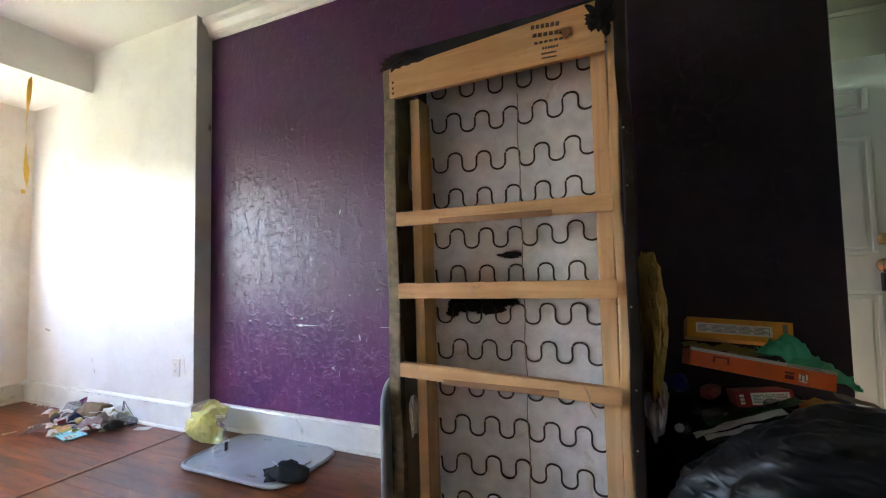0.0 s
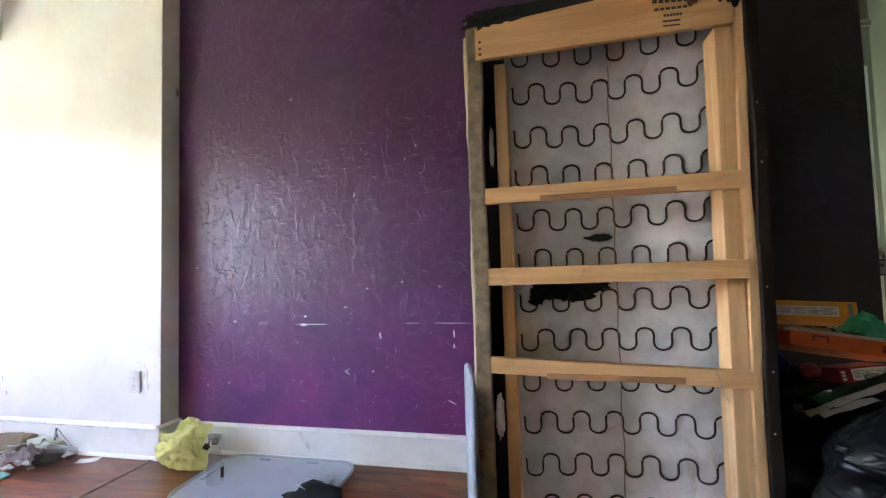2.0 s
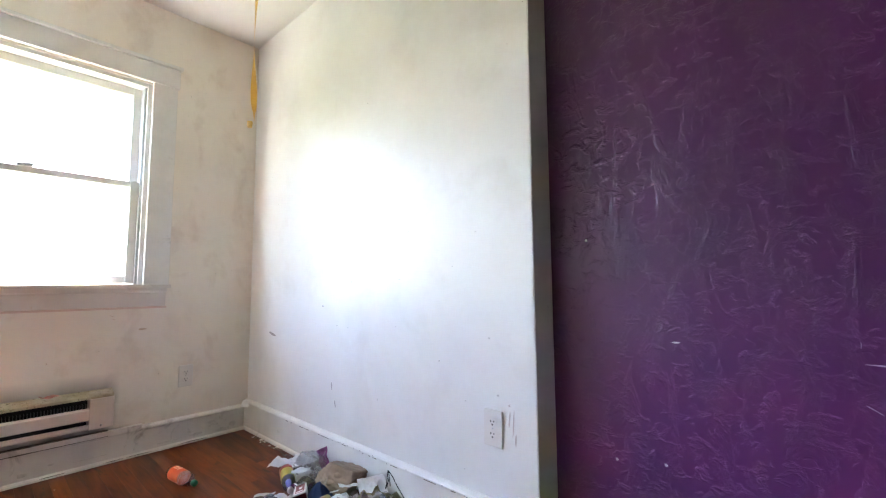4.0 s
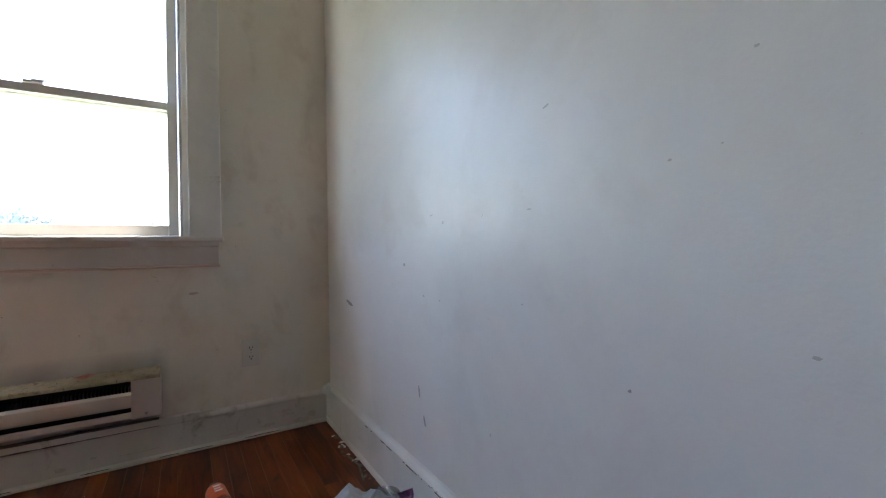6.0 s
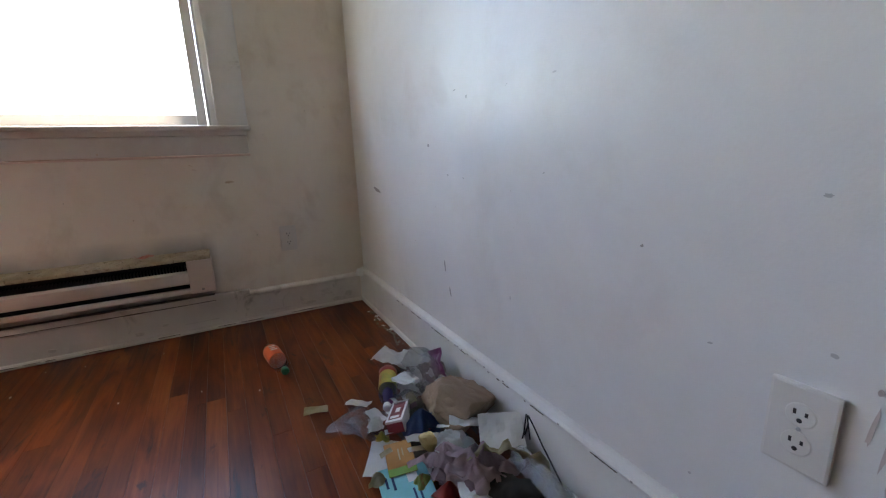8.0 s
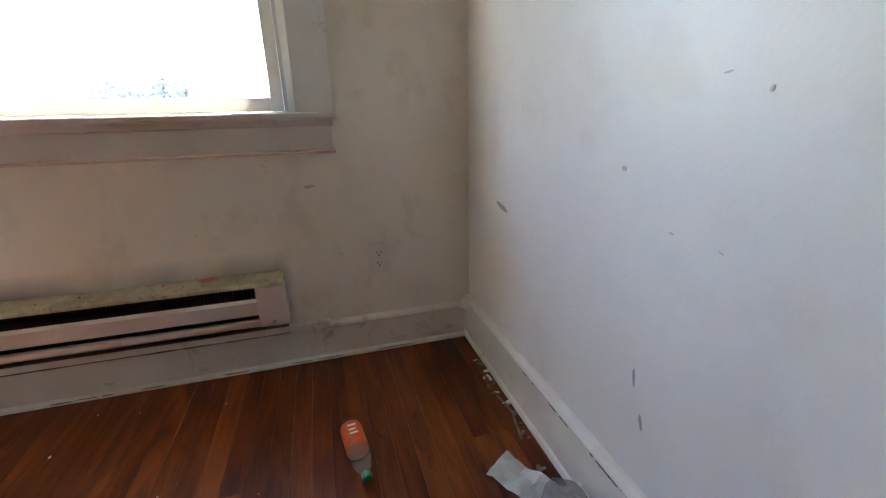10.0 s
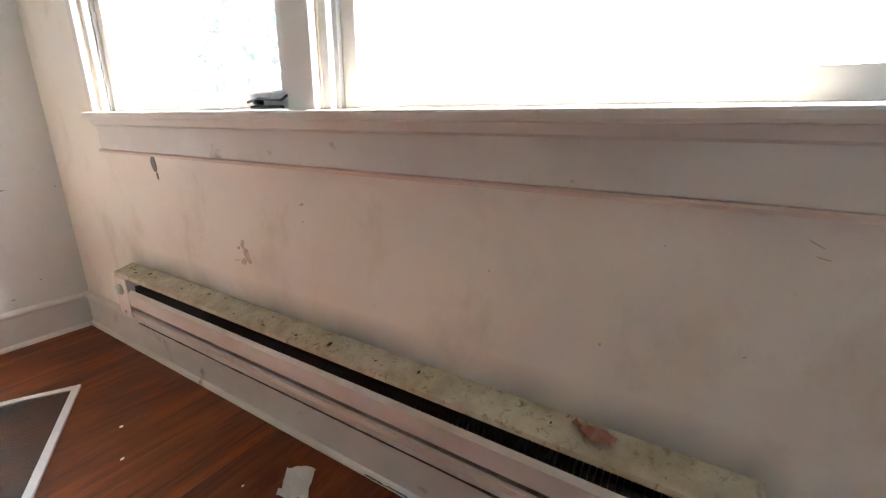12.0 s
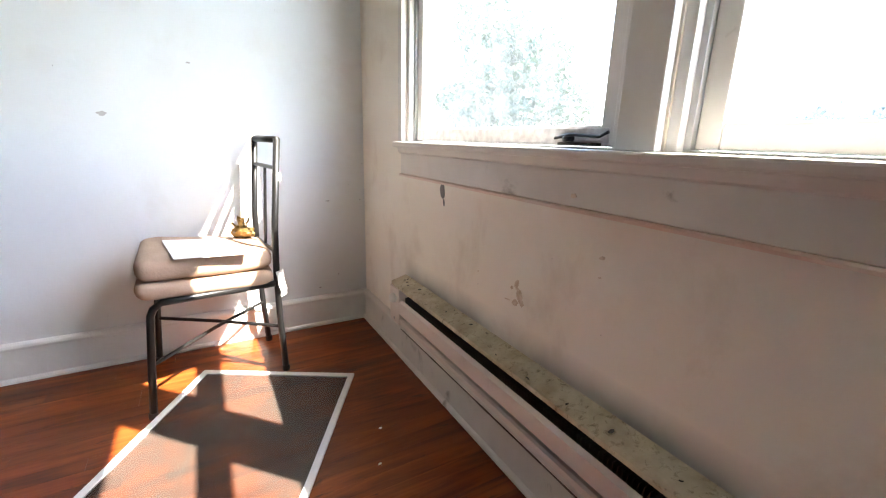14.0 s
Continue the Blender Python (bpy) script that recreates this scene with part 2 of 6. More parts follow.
OAK2 = floor_wood("darker varnished oak", (0.080, 0.022, 0.007), (0.165, 0.048, 0.014), (0.24, 0.082, 0.026), 0.31)
SUBFLOOR = plain("dark gap", (0.018, 0.010, 0.007), 0.9)
PINE_X = raw_wood("pine along x", (0.55, 0.27, 0.105), (0.80, 0.48, 0.22), 0)
PINE_Z = raw_wood("pine along z", (0.56, 0.30, 0.13), (0.80, 0.51, 0.26), 2)
BATT = surf("grey felt batting", (0.87, 0.85, 0.87), (0.66, 0.645, 0.67), 14, 0.95, 0.8, 90, stain=(0.46, 0.38, 0.25), stain_scale=5, stain_from=0.60)
SPRING = plain("dark spring steel", (0.055, 0.040, 0.035), 0.45, 0.7)
LEATHER = surf("dark brown vinyl", (0.014, 0.009, 0.007), (0.026, 0.016, 0.012), 14, 0.6, 0.4, 50, stain=(0.16, 0.12, 0.08), stain_scale=10, stain_from=0.64)
LEATHER.node_tree.nodes["Principled BSDF"].inputs["Specular IOR Level"].default_value = 0.2
DUSTY = surf("dusty worn edge vinyl", (0.34, 0.25, 0.15), (0.13, 0.095, 0.06), 22, 0.8, 0.6, 60, stain=(0.36, 0.30, 0.20), stain_scale=16, stain_from=0.58)
BEIGE = surf("beige sofa lining", (0.55, 0.44, 0.31), (0.46, 0.36, 0.25), 5, 0.9, 0.3, 150, stain=(0.35, 0.26, 0.17), stain_scale=4, stain_from=0.65)
BLACKCLOTH = plain("black dust cloth", (0.012, 0.012, 0.014), 0.9)
FOAM = surf("yellow foam", (0.52, 0.31, 0.08), (0.34, 0.18, 0.05), 9, 0.95, 0.8, 60, stain=(0.10, 0.06, 0.03), stain_scale=7, stain_from=0.56)
HEATER = surf("pinkish white enamel", (0.70, 0.60, 0.55), (0.60, 0.50, 0.45), 3, 0.4, 0.15, 60, stain=(0.28, 0.20, 0.15), stain_scale=6, stain_from=0.67)
HEATTOP = surf("mouldy enamel", (0.54, 0.465, 0.35), (0.36, 0.285, 0.19), 20, 0.6, 0.5, 80, stain=(0.17, 0.125, 0.08), stain_scale=55, stain_from=0.55)
BLACK = plain("black metal", (0.016, 0.015, 0.015), 0.38, 0.3)
VOID = plain("heater inside with shade in the colour", (0.012, 0.010, 0.010), 0.8)
FINS = plain("aluminium fins", (0.10, 0.095, 0.09), 0.5, 0.8)
PLATE = plain("ivory outlet plastic", (0.74, 0.71, 0.66), 0.35, vary=0.94)
SLOT = plain("dark slot", (0.03, 0.022, 0.02), 0.6)
# grime on the baseboards, and the gap shade painted along the heater
GRIME_SHADE = surf("black-brown grime and gap shade", (0.075, 0.060, 0.050), (0.16, 0.13, 0.11), 30, 0.8, 0.3, 60)
PANE = glass_pane("window glass", 0.008)
HAZY = glass_pane("dusty window glass", 0.026)
ALU = surf("grey sash track", (0.50, 0.51, 0.52), (0.40, 0.41, 0.42), 6, 0.45, 0.1, 50)
BRASS = plain("brass", (0.34, 0.26, 0.12), 0.34, 1.0)
STEEL = plain("dull dark steel", (0.16, 0.16, 0.16), 0.5, 0.6)


# ---- building helpers ----
def box(bm, lo, hi, bevel=0.0):
    """A box between two corners, with its edges rounded off."""
    m = Matrix.LocRotScale([(a + b) / 2 for a, b in zip(lo, hi)], None, [abs(b - a) for a, b in zip(lo, hi)])
    made = bmesh.ops.create_cube(bm, size=1.0, matrix=m)["verts"]
    if bevel:
        edges = list({e for v in made for e in v.link_edges})
        bmesh.ops.bevel(bm, geom=edges, offset=bevel, segments=2, profile=0.6, affect="EDGES")
    return bm


def boxed(lo, hi, bevel=0.0):
    return box(bmesh.new(), lo, hi, bevel)


def moved(bm, m):
    bmesh.ops.transform(bm, matrix=m, verts=bm.verts)
    return bm


def tube(bm, pts, r, sides=8, taper=1.0, closed=False):
    """A round bar along points."""
    pts = [Vector(p) for p in pts]
    rings, n = [], len(pts)
    for i, p in enumerate(pts):
        a = pts[i - 1] if (i or closed) else p
        b = pts[(i + 1) % n] if (i < n - 1 or closed) else p
        d = (b - a).normalized()
        side = d.cross(Vector((0.31, 0.22, 0.93)) if abs(d.z) < 0.9 else Vector((1, 0.13, 0))).normalized()
        up = side.cross(d)
        rr = r * (1 + (taper - 1) * i / max(1, n - 1))
        rings.append([bm.verts.new(p + rr * (math.cos(k * math.tau / sides) * side + math.sin(k * math.tau / sides) * up)) for k in range(sides)])
    for i in range(n if closed else n - 1):
        A, B = rings[i], rings[(i + 1) % n]
        for k in range(sides):
            bm.faces.new((A[k], A[(k + 1) % sides], B[(k + 1) % sides], B[k]))
    if not closed:
        bm.faces.new(rings[0][::-1])
        bm.faces.new(rings[-1])
    return bm


def lathe(bm, outline, centre, axis=(0, 0, 1), sides=20):
    """A turned body: (radius, height) pairs about an axis."""
    q = Vector(axis).to_track_quat("Z", "Y")
    rings = []
    for r, h in outline:
        rings.append([bm.verts.new(Vector(centre) + q @ Vector((r * math.cos(k * math.tau / sides), r * math.sin(k * math.tau / sides), h))) for k in range(sides)])
    for A, B in zip(rings, rings[1:]):
        for k in range(sides):
            bm.faces.new((A[k], A[(k + 1) % sides], B[(k + 1) % sides], B[k]))
    bm.faces.new(rings[0][::-1])
    bm.faces.new(rings[-1])
    return bm


def run(bm, profile, a, b, out):
    """A moulding: a profile of (depth, height) swept from a to b, standing out along out."""
    a, b, out = Vector(a), Vector(b), Vector(out)
    rings = [[bm.verts.new(p + out * d + Vector((0, 0, z))) for d, z in profile] for p in (a, b)]
    n = len(profile)
    for k in range(n):
        bm.faces.new((rings[0][k], rings[1][k], rings[1][(k + 1) % n], rings[0][(k + 1) % n]))
    bm.faces.new(rings[0][::-1])
    bm.faces.new(rings[1])
    bmesh.ops.recalc_face_normals(bm, faces=bm.faces)
    return bm


def sheet(w, h, nx, ny, height, thick=0.0015):
    """A crumpled or draped sheet of some thickness about the origin; height(u, v) gives its relief."""
    bm = bmesh.new()
    top = [[bm.verts.new((w * (i / nx - 0.5), h * (j / ny - 0.5), height(i / nx, j / ny))) for j in range(ny + 1)] for i in range(nx + 1)]
    for i in range(nx):
        for j in range(ny):
            bm.faces.new((top[i][j], top[i + 1][j], top[i + 1][j + 1], top[i][j + 1]))
    bmesh.ops.solidify(bm, geom=bm.faces[:], thickness=thick)
    return bm


def lump(radius, squash, seed, rough, detail=3, scale=2.0, crease=0.0, flat=None):
    """A crumpled lump: a ball pushed in and out by noise, with sharp creases, flattened at its foot."""
    bm = bmesh.new()
    bmesh.ops.create_icosphere(bm, subdivisions=detail, radius=1.0)
    off = Vector((seed * 3.1, seed * 1.7, seed * 5.3))
    for v in bm.verts:
        d = v.co.normalized()
        k = 1 + rough * noise.fractal(d * scale + off, 0.9, 2.1, 4)
        if crease:
            k -= crease * (1 - abs(noise.noise(d * scale * 1.9 + off * 1.3))) ** 6
        v.co = Vector((d.x * squash[0], d.y * squash[1], d.z * squash[2])) * radius * k
        if flat is not None and v.co.z < flat:
            v.co.z = flat + 0.06 * (v.co.z - flat)
    return bm


def crumpled(radius, squash, seed, planes=26, fine=0.05, detail=4, flat=None, lo=0.74):
    """A crushed bag or ball of paper: a ball cut by many chance planes into dull facets, with fine creases."""
    rnd = random.Random(seed)
    cuts = []
    for _ in range(planes):
        n = Vector((rnd.gauss(0, 1), rnd.gauss(0, 1), rnd.gauss(0, 1))).normalized()
        cuts.append((n, rnd.uniform(lo, 1.0)))
    bm = bmesh.new()
    bmesh.ops.create_icosphere(bm, subdivisions=detail, radius=1.0)
    off = Vector((seed * 1.3, seed * 0.7, seed * 2.1))
    for v in bm.verts:
        d = v.co.normalized()
        k = min([1.08] + [h / max(0.15, n.dot(d)) for n, h in cuts])
        k += fine * (abs(noise.noise(d * 2.8 + off)) * 2 - 0.5) + fine * 0.22 * noise.noise(d * 9.0 + off)
        v.co = Vector((d.x * squash[0], d.y * squash[1], d.z * squash[2])) * radius * k
        if flat is not None and v.co.z < flat:
            v.co.z = flat + 0.06 * (v.co.z - flat)
    return bm


def draped(w, h, top, fold, seed, n=26, thick=0.003, freq=1.0):
    """A soft cloth thrown down: a mound with rounded ridged folds and an uneven outline."""
    off = Vector((seed * 2.7, seed * 1.1, seed * 0.3))

    def rise(u, v):
        r = min(1.0, math.hypot(2 * u - 1, 2 * v - 1))
        q = Vector((u * w * 26 * freq, v * h * 26 * freq, 0)) + off
        q += Vector((noise.noise(q * 0.5), noise.noise(q * 0.5 + off), 0)) * 1.2
        return top * (1 - r * r) + fold * (1 - 2 * abs(noise.noise(q * 0.55))) * (0.35 + 0.65 * (1 - r)) + fold * 0.3 * noise.noise(q * 1.7)
    bm = sheet(w, h, n, n, rise, thick)
    for p in bm.verts:
        a = math.atan2(p.co.y, p.co.x)
        k = 0.82 + 0.30 * noise.noise(Vector((math.cos(a) * 1.6, math.sin(a) * 1.6, seed)))
        p.co.x, p.co.y = p.co.x * k, p.co.y * k
        p.co.z = max(p.co.z, -0.004)
    return bm


def mesh_of(name, bm, material, smooth=False, origin=(0, 0, 0)):
    bmesh.ops.translate(bm, vec=-Vector(origin), verts=bm.verts)
    me = bpy.data.meshes.new(name)
    bm.to_mesh(me)
    bm.free()
    me.materials.append(material)
    if smooth:
        me.polygons.foreach_set("use_smooth", [True] * len(me.polygons))
    return me


def base_of(ob):
    while ob.parent:
        ob = ob.parent
    return ob.location


def part(name, bm, material, parent, label="", smooth=False):
    ob = new(name, mesh_of(name, bm, material, smooth, base_of(parent)))
    ob.parent = parent
    return tagged(ob, label)


def thing(name, origin, label, category, group=""):
    ob = new(name)
    ob.location = origin
    ob.empty_display_size = 0.05
    return tagged(ob, label, category, group)


def solo(name, bm, material, label, category, origin=(0, 0, 0), smooth=False, group=""):
    ob = new(name, mesh_of(name, bm, material, smooth, origin))
    ob.location = origin
    return tagged(ob, label, category, group)


def structure(name, bm, material, label="", category=""):
    return tagged(new(name, mesh_of(name, bm, material)), label, category, kind="structure")


def piece(name, me, parent, m):
    ob = new(name, me)
    ob.parent = parent
    ob.matrix_basis = m
    return ob


# ---- large structure ----
T, TW = 0.16, 0.116
W2, W1 = (-1.622, -0.615), (-2.71, -1.715)     # openings of the two windows along the wall
ZS, ZH = 0.940, 2.12                         # stool and head of the openings

b = bmesh.new()
box(b, (-TW, YS - T, -0.3), (0, T + 0.12, ZS - 0.02))
box(b, (-TW, YS - T, ZH), (0, T + 0.12, 3.1))
for y0, y1 in ((YS - T, W1[0]), (W1[1], W2[0]), (W2[1], T + 0.12)):
    box(b, (-TW, y0, ZS - 0.02), (0, y1, ZH))
wall_window = structure("wall_west", b, SOOTY, "grimy white painted wall under and around two windows", "wall")
b = boxed((0, YN, -0.3), (XR, YN + T + 0.12, 3.1))
wall_north = structure("wall_north", b, WHITE, "scuffed white painted wall with semi-gloss sheen", "wall")
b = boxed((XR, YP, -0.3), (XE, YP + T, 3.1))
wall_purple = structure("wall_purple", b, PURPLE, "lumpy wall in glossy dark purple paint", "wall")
wall_south = structure("wall_south", boxed((0, YS - T, -0.3), (XR, YS, 3.1)), FLATWHITE, "white painted wall behind the chair", "wall")
# unseen closing wall, its grey picked to hold down bounced light
structure("wall_south_purple", boxed((XR, YS - T, -0.3), (XB + T, YS + 0.002, 3.1)), surf("dull grey wall paint", (0.26, 0.25, 0.24), (0.22, 0.21, 0.20), 2, 0.6, 0.2, 60), "unseen wall closing the main room, dull grey to cut bounce light", "wall")
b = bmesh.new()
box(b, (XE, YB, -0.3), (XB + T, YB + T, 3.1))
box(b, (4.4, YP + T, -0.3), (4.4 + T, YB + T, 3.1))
structure("wall_entry", b, ENTRY_DIM, "beige wall of the entry, dimness put into its paint", "wall")
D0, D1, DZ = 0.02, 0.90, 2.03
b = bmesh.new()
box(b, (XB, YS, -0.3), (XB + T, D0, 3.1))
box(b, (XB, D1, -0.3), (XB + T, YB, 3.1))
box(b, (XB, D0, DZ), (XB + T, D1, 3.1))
structure("wall_east", b, ENTRY_DIM, "beige wall with a panelled door, dimness put into its paint", "wall")
structure("ceiling_main", boxed((XA, YS - T, ZC), (XB + T, YB + T, 3.2)), CEIL, "white painted ceiling", "ceiling")
structure("ceiling_dropped", boxed((-T, YS - T, ZA), (XA, T, 3.2), 0.0), CEIL, "dropped white ceiling along the windows", "ceiling")

def board_profile(h):
    """A tall plain baseboard of height h: small shoe at the floor, rounded cap on top."""
    return [(0, 0), (0.030, 0), (0.030, 0.008), (0.026, 0.016), (0.020, 0.020), (0.020, h - 0.026), (0.025, h - 0.023), (0.027, h - 0.014), (0.022, h - 0.006), (0.010, h - 0.001), (0, h)]


TALL, BASE = board_profile(0.186), board_profile(0.158)


def skirting(name, a, b, out, material, prof=TALL):
    return structure(name, run(bmesh.new(), prof, a, b, out), material, "old painted wooden baseboard, chipped at its top edge", "baseboard")


bb_north = skirting("baseboard_north", (0.0, YN, 0), (XR, YN, 0), (0, -1, 0), TRIM)
skirting("baseboard_return", (XR, YN - 0.030, 0), (XR, YP, 0), (1, 0, 0), TRIM)
skirting("baseboard_purple", (XR + 0.030, YP, 0), (XE, YP, 0), (0, -1, 0), TRIM, board_profile(0.172))
bb_west = skirting("baseboard_west", (0, YS + 0.030, 0.002), (0, YN - 0.030, 0.002), (1, 0, 0), DIRTY, BASE)
skirting("baseboard_south", (0.0, YS, 0), (XB, YS, 0), (0, 1, 0), TRIM, board_profile(0.158))
skirting("baseboard_east", (XB, YS + 0.03, 0), (XB, D0 - 0.13, 0), (-1, 0, 0), TRIM)
CROWN = [(d, ZC - 2.82 + z) for d, z in ((0, 2.69), (0.012, 2.69), (0.016, 2.705), (0.030, 2.712), (0.034, 2.735), (0.060, 2.775), (0.082, 2.790), (0.086, 2.819), (0, 2.819))]
structure("crown_moulding", run(bmesh.new(), CROWN, (XR, YP, 0), (XE, YP, 0), (0, -1, 0)), TRIM, "white crown moulding over the purple wall", "trim")
# return turned from the windows: its shade is in the grey, stains are dirt
structure("corner_strip", boxed((XR - 0.001, YN + 0.002, 0.18), (XR + 0.004, YP, ZC)), surf("white paint greyed for shade", (0.62, 0.60, 0.57), (0.52, 0.50, 0.48), 4, 0.5, 0.3, 30, stain=(0.2, 0.17, 0.15), stain_scale=12, stain_from=0.68),
          "return between white and purple wall, white greyed by painted shade", "wall")
PICT = [(0, 2.49), (0.014, 2.49), (0.022, 2.51), (0.012, 2.53), (0, 2.535)]
structure("picture_rail", run(bmesh.new(), PICT, (XE, YB, 0), (XB, YB, 0), (0, -1, 0)), ENTRY_DIM, "painted picture rail in the entry", "trim")

# ---- window trim ----
PEACH = surf("worn peach paint", (0.74, 0.53, 0.43), (0.68, 0.56, 0.49), 8, 0.45, 0.2, 40)
trim = structure("window_trim", boxed((-0.02, -2.745, ZS - 0.022), (0.045, -0.482, ZS), 0.006), DIRTY, "wide painted window stool with chipped edge", "trim")
part("apron", boxed((0.0, -2.72, 0.817), (0.018, -0.502, ZS - 0.022), 0.003), DIRTY, trim)
part("apron_moulding", run(bmesh.new(), [(0.016, 0.805), (0.021, 0.806), (0.022, 0.812), (0.018, 0.816), (0.0, 0.816), (0.0, 0.805)], (0, -2.73, 0), (0, -0.497, 0), (1, 0, 0)), PEACH, trim, "peach painted lower moulding")
part("bed_moulding", run(bmesh.new(), [(0.018, ZS - 0.045), (0.026, ZS - 0.040), (0.032, ZS - 0.022), (0.018, ZS - 0.022)], (0, -2.725, 0), (0, -0.500, 0), (1, 0, 0)), DIRTY, trim)
for y0, y1 in ((W2[1], -0.490), (W1[1] + 0.004, W2[0] - 0.004), (-2.742, W1[0])):
    part("side_casing", boxed((0.0, y0, ZS), (0.020, y1, ZH + 0.01), 0.003), TRIM if y0 > -2 else DIRTY, trim)
part("head_casing", boxed((0.0, -2.755, ZH + 0.01), (0.024, -0.480, ZH + 0.125), 0.003), TRIM, trim)
part("head_cap", boxed((0.0, -2.765, ZH + 0.125), (0.040, -0.470, ZH + 0.145), 0.004), TRIM, trim)


def window(name, y0, y1, label, pane_mat):
    """A double-hung window: jambs with tracks, an inner lower sash and an outer upper one, each with its pane."""
    b = bmesh.new()
    for a, c in ((y0, y0 + 0.022), (y1 - 0.022, y1)):
        box(b, (-TW + 0.004, a, ZS), (-0.004, c, ZH), 0.002)
    box(b, (-TW + 0.004, y0 + 0.022, ZH - 0.022), (-0.004, y1 - 0.022, ZH), 0.002)
    box(b, (-TW - 0.03, y0, ZS - 0.019), (-0.022, y1, ZS + 0.004), 0.002)
    w = structure(name, b, TRIM, label, "window")
    for a in (y0 + 0.022, y1 - 0.034):
        part("track", boxed((-0.110, a, ZS + 0.004), (-0.022, a + 0.012, ZH - 0.022), 0.001), ALU, w, "grey metal sash track")
    zm = 1.512
    for nm, x0, z0, z1 in (("lower_sash", -0.066, ZS + 0.006, zm + 0.018), ("upper_sash", -0.108, zm - 0.018, ZH - 0.024)):
        b = bmesh.new()
        ya, yb, s = y0 + 0.036, y1 - 0.036, 0.040
        box(b, (x0, ya, z0), (x0 + 0.034, ya + s, z1), 0.003)
        box(b, (x0, yb - s, z0), (x0 + 0.034, yb, z1), 0.003)
        lo = 0.044 if nm == "lower_sash" else 0.034
        hi = 0.034 if nm == "lower_sash" else 0.045
        box(b, (x0, ya + s, z0), (x0 + 0.034, yb - s, z0 + lo), 0.003)
        box(b, (x0, ya + s, z1 - hi), (x0 + 0.034, yb - s, z1), 0.003)
        sash = part(nm, b, TRIM, w)
        pane = part("pane", boxed((x0 + 0.015, ya + s - 0.004, z0 + lo - 0.004), (x0 + 0.019, yb - s + 0.004, z1 - hi + 0.004)), pane_mat, sash, "dusty glass pane")
        pane.visible_shadow = False
    lock = part("sash_lock", boxed((-0.045, (y0 + y1) / 2 - 0.03, zm + 0.018), (-0.025, (y0 + y1) / 2 + 0.03, zm + 0.030), 0.004), ALU, w)
    part("lock_lever", boxed((-0.040, (y0 + y1) / 2 - 0.006, zm + 0.030), (-0.030, (y0 + y1) / 2 + 0.04, zm + 0.037), 0.002), ALU, lock)
    return w


window_right = window("window_2", *W2, "white double-hung window, wide, with dusty panes", PANE)
window_left = window("window_1", *W1, "white double-hung window, narrow, with hazy dirty panes", HAZY)
STRIP = surf("floral adhesive strip", (0.70, 0.70, 0.70), (0.46, 0.44, 0.46), 45, 0.6, 0.2, 80, stain=(0.40, 0.26, 0.27), stain_scale=40, stain_from=0.66)
part("floral_strip", boxed((-0.030, W1[0] + 0.05, ZS + 0.007), (-0.026, W1[1] - 0.05, ZS + 0.044), 0.001), STRIP, window_left, "worn strip of flower-patterned adhesive film")
latch = part("window_latch", boxed((-0.028, -1.90, ZS + 0.006), (-0.016, -1.78, ZS + 0.014), 0.003), BLACK, window_left, "black broken sash latch")
part("latch_grip", lathe(bmesh.new(), [(0.012, 0.0), (0.015, 0.004), (0.014, 0.010), (0.007, 0.013)], (-0.022, -1.87, ZS + 0.016)), BLACK, latch, smooth=True)
part("latch_arm", tube(bmesh.new(), [(-0.018, -1.91, ZS + 0.022), (-0.015, -1.86, ZS + 0.030), (-0.018, -1.78, ZS + 0.026), (-0.02, -1.76, ZS + 0.036)], 0.0035), BLACK, latch)

# ---- doors of the entry ----
DOORW = surf("off-white door paint", (0.40, 0.49, 0.39), (0.35, 0.43, 0.34), 4, 0.35, 0.1, 40, stain=(0.4, 0.38, 0.3), stain_scale=5, stain_from=0.7)


def panelled(name, label, along, face, x0, x1, z1, material):
    """A six-panel door: slab, raised panels in moulded frames. along: 'x' or 'y'; face: where its front lies."""
    def at(u, d, z):
        return (u, face + d, z) if along == "x" else (face + d, u, z)
    w = x1 - x0
    d = structure(name, boxed(at(x0, 0.0, 0.012), at(x1, 0.038, z1), 0.002), material, label, "door")
    for za, zb in ((0.22, 0.925), (1.10, 1.715), (1.835, 1.99)):
        for u0, u1 in ((x0 + 0.11, x0 + w / 2 - 0.045), (x0 + w / 2 + 0.045, x1 - 0.085)):
            b = bmesh.new()
            for (ua, va, ub, vb) in ((u0, za, u1, za + 0.022), (u0, zb - 0.022, u1, zb), (u0, za + 0.022, u0 + 0.022, zb - 0.022), (u1 - 0.022, za + 0.022, u1, zb - 0.022)):
                box(b, at(ua, -0.012, va), at(ub, 0.004, vb), 0.005)
            part("panel_moulding", b, material, d)
            part("raised_panel", boxed(at(u0 + 0.040, -0.009, za + 0.040), at(u1 - 0.040, 0.004, zb - 0.040), 0.007), material, d)
    return d


door = panelled("door_1", "open off-white six-panel entry door with brass locks", "x", 0.79, 5.335, 6.195, 2.135, DOORW)
for z, r, nm in ((1.185, 0.030, "deadbolt"), (1.053, 0.034, "knob")):
    part(nm, lathe(bmesh.new(), [(r, 0), (r, 0.010), (r * 0.6, 0.016), (r * 0.45, 0.030), (r * 0.85, 0.040), (r * 0.9, 0.055), (r * 0.5, 0.064)] if nm == "knob" else [(r, 0), (r, 0.012), (r * 0.6, 0.020), (r * 0.5, 0.022)], (6.132, 0.790, z), (0, -1, 0)), BRASS, door, "brass " + nm, True)
lockbox = thing("lock_box", (6.138, 0.730, 0.93), "black and grey key lock box hanging from the knob", "lock box")
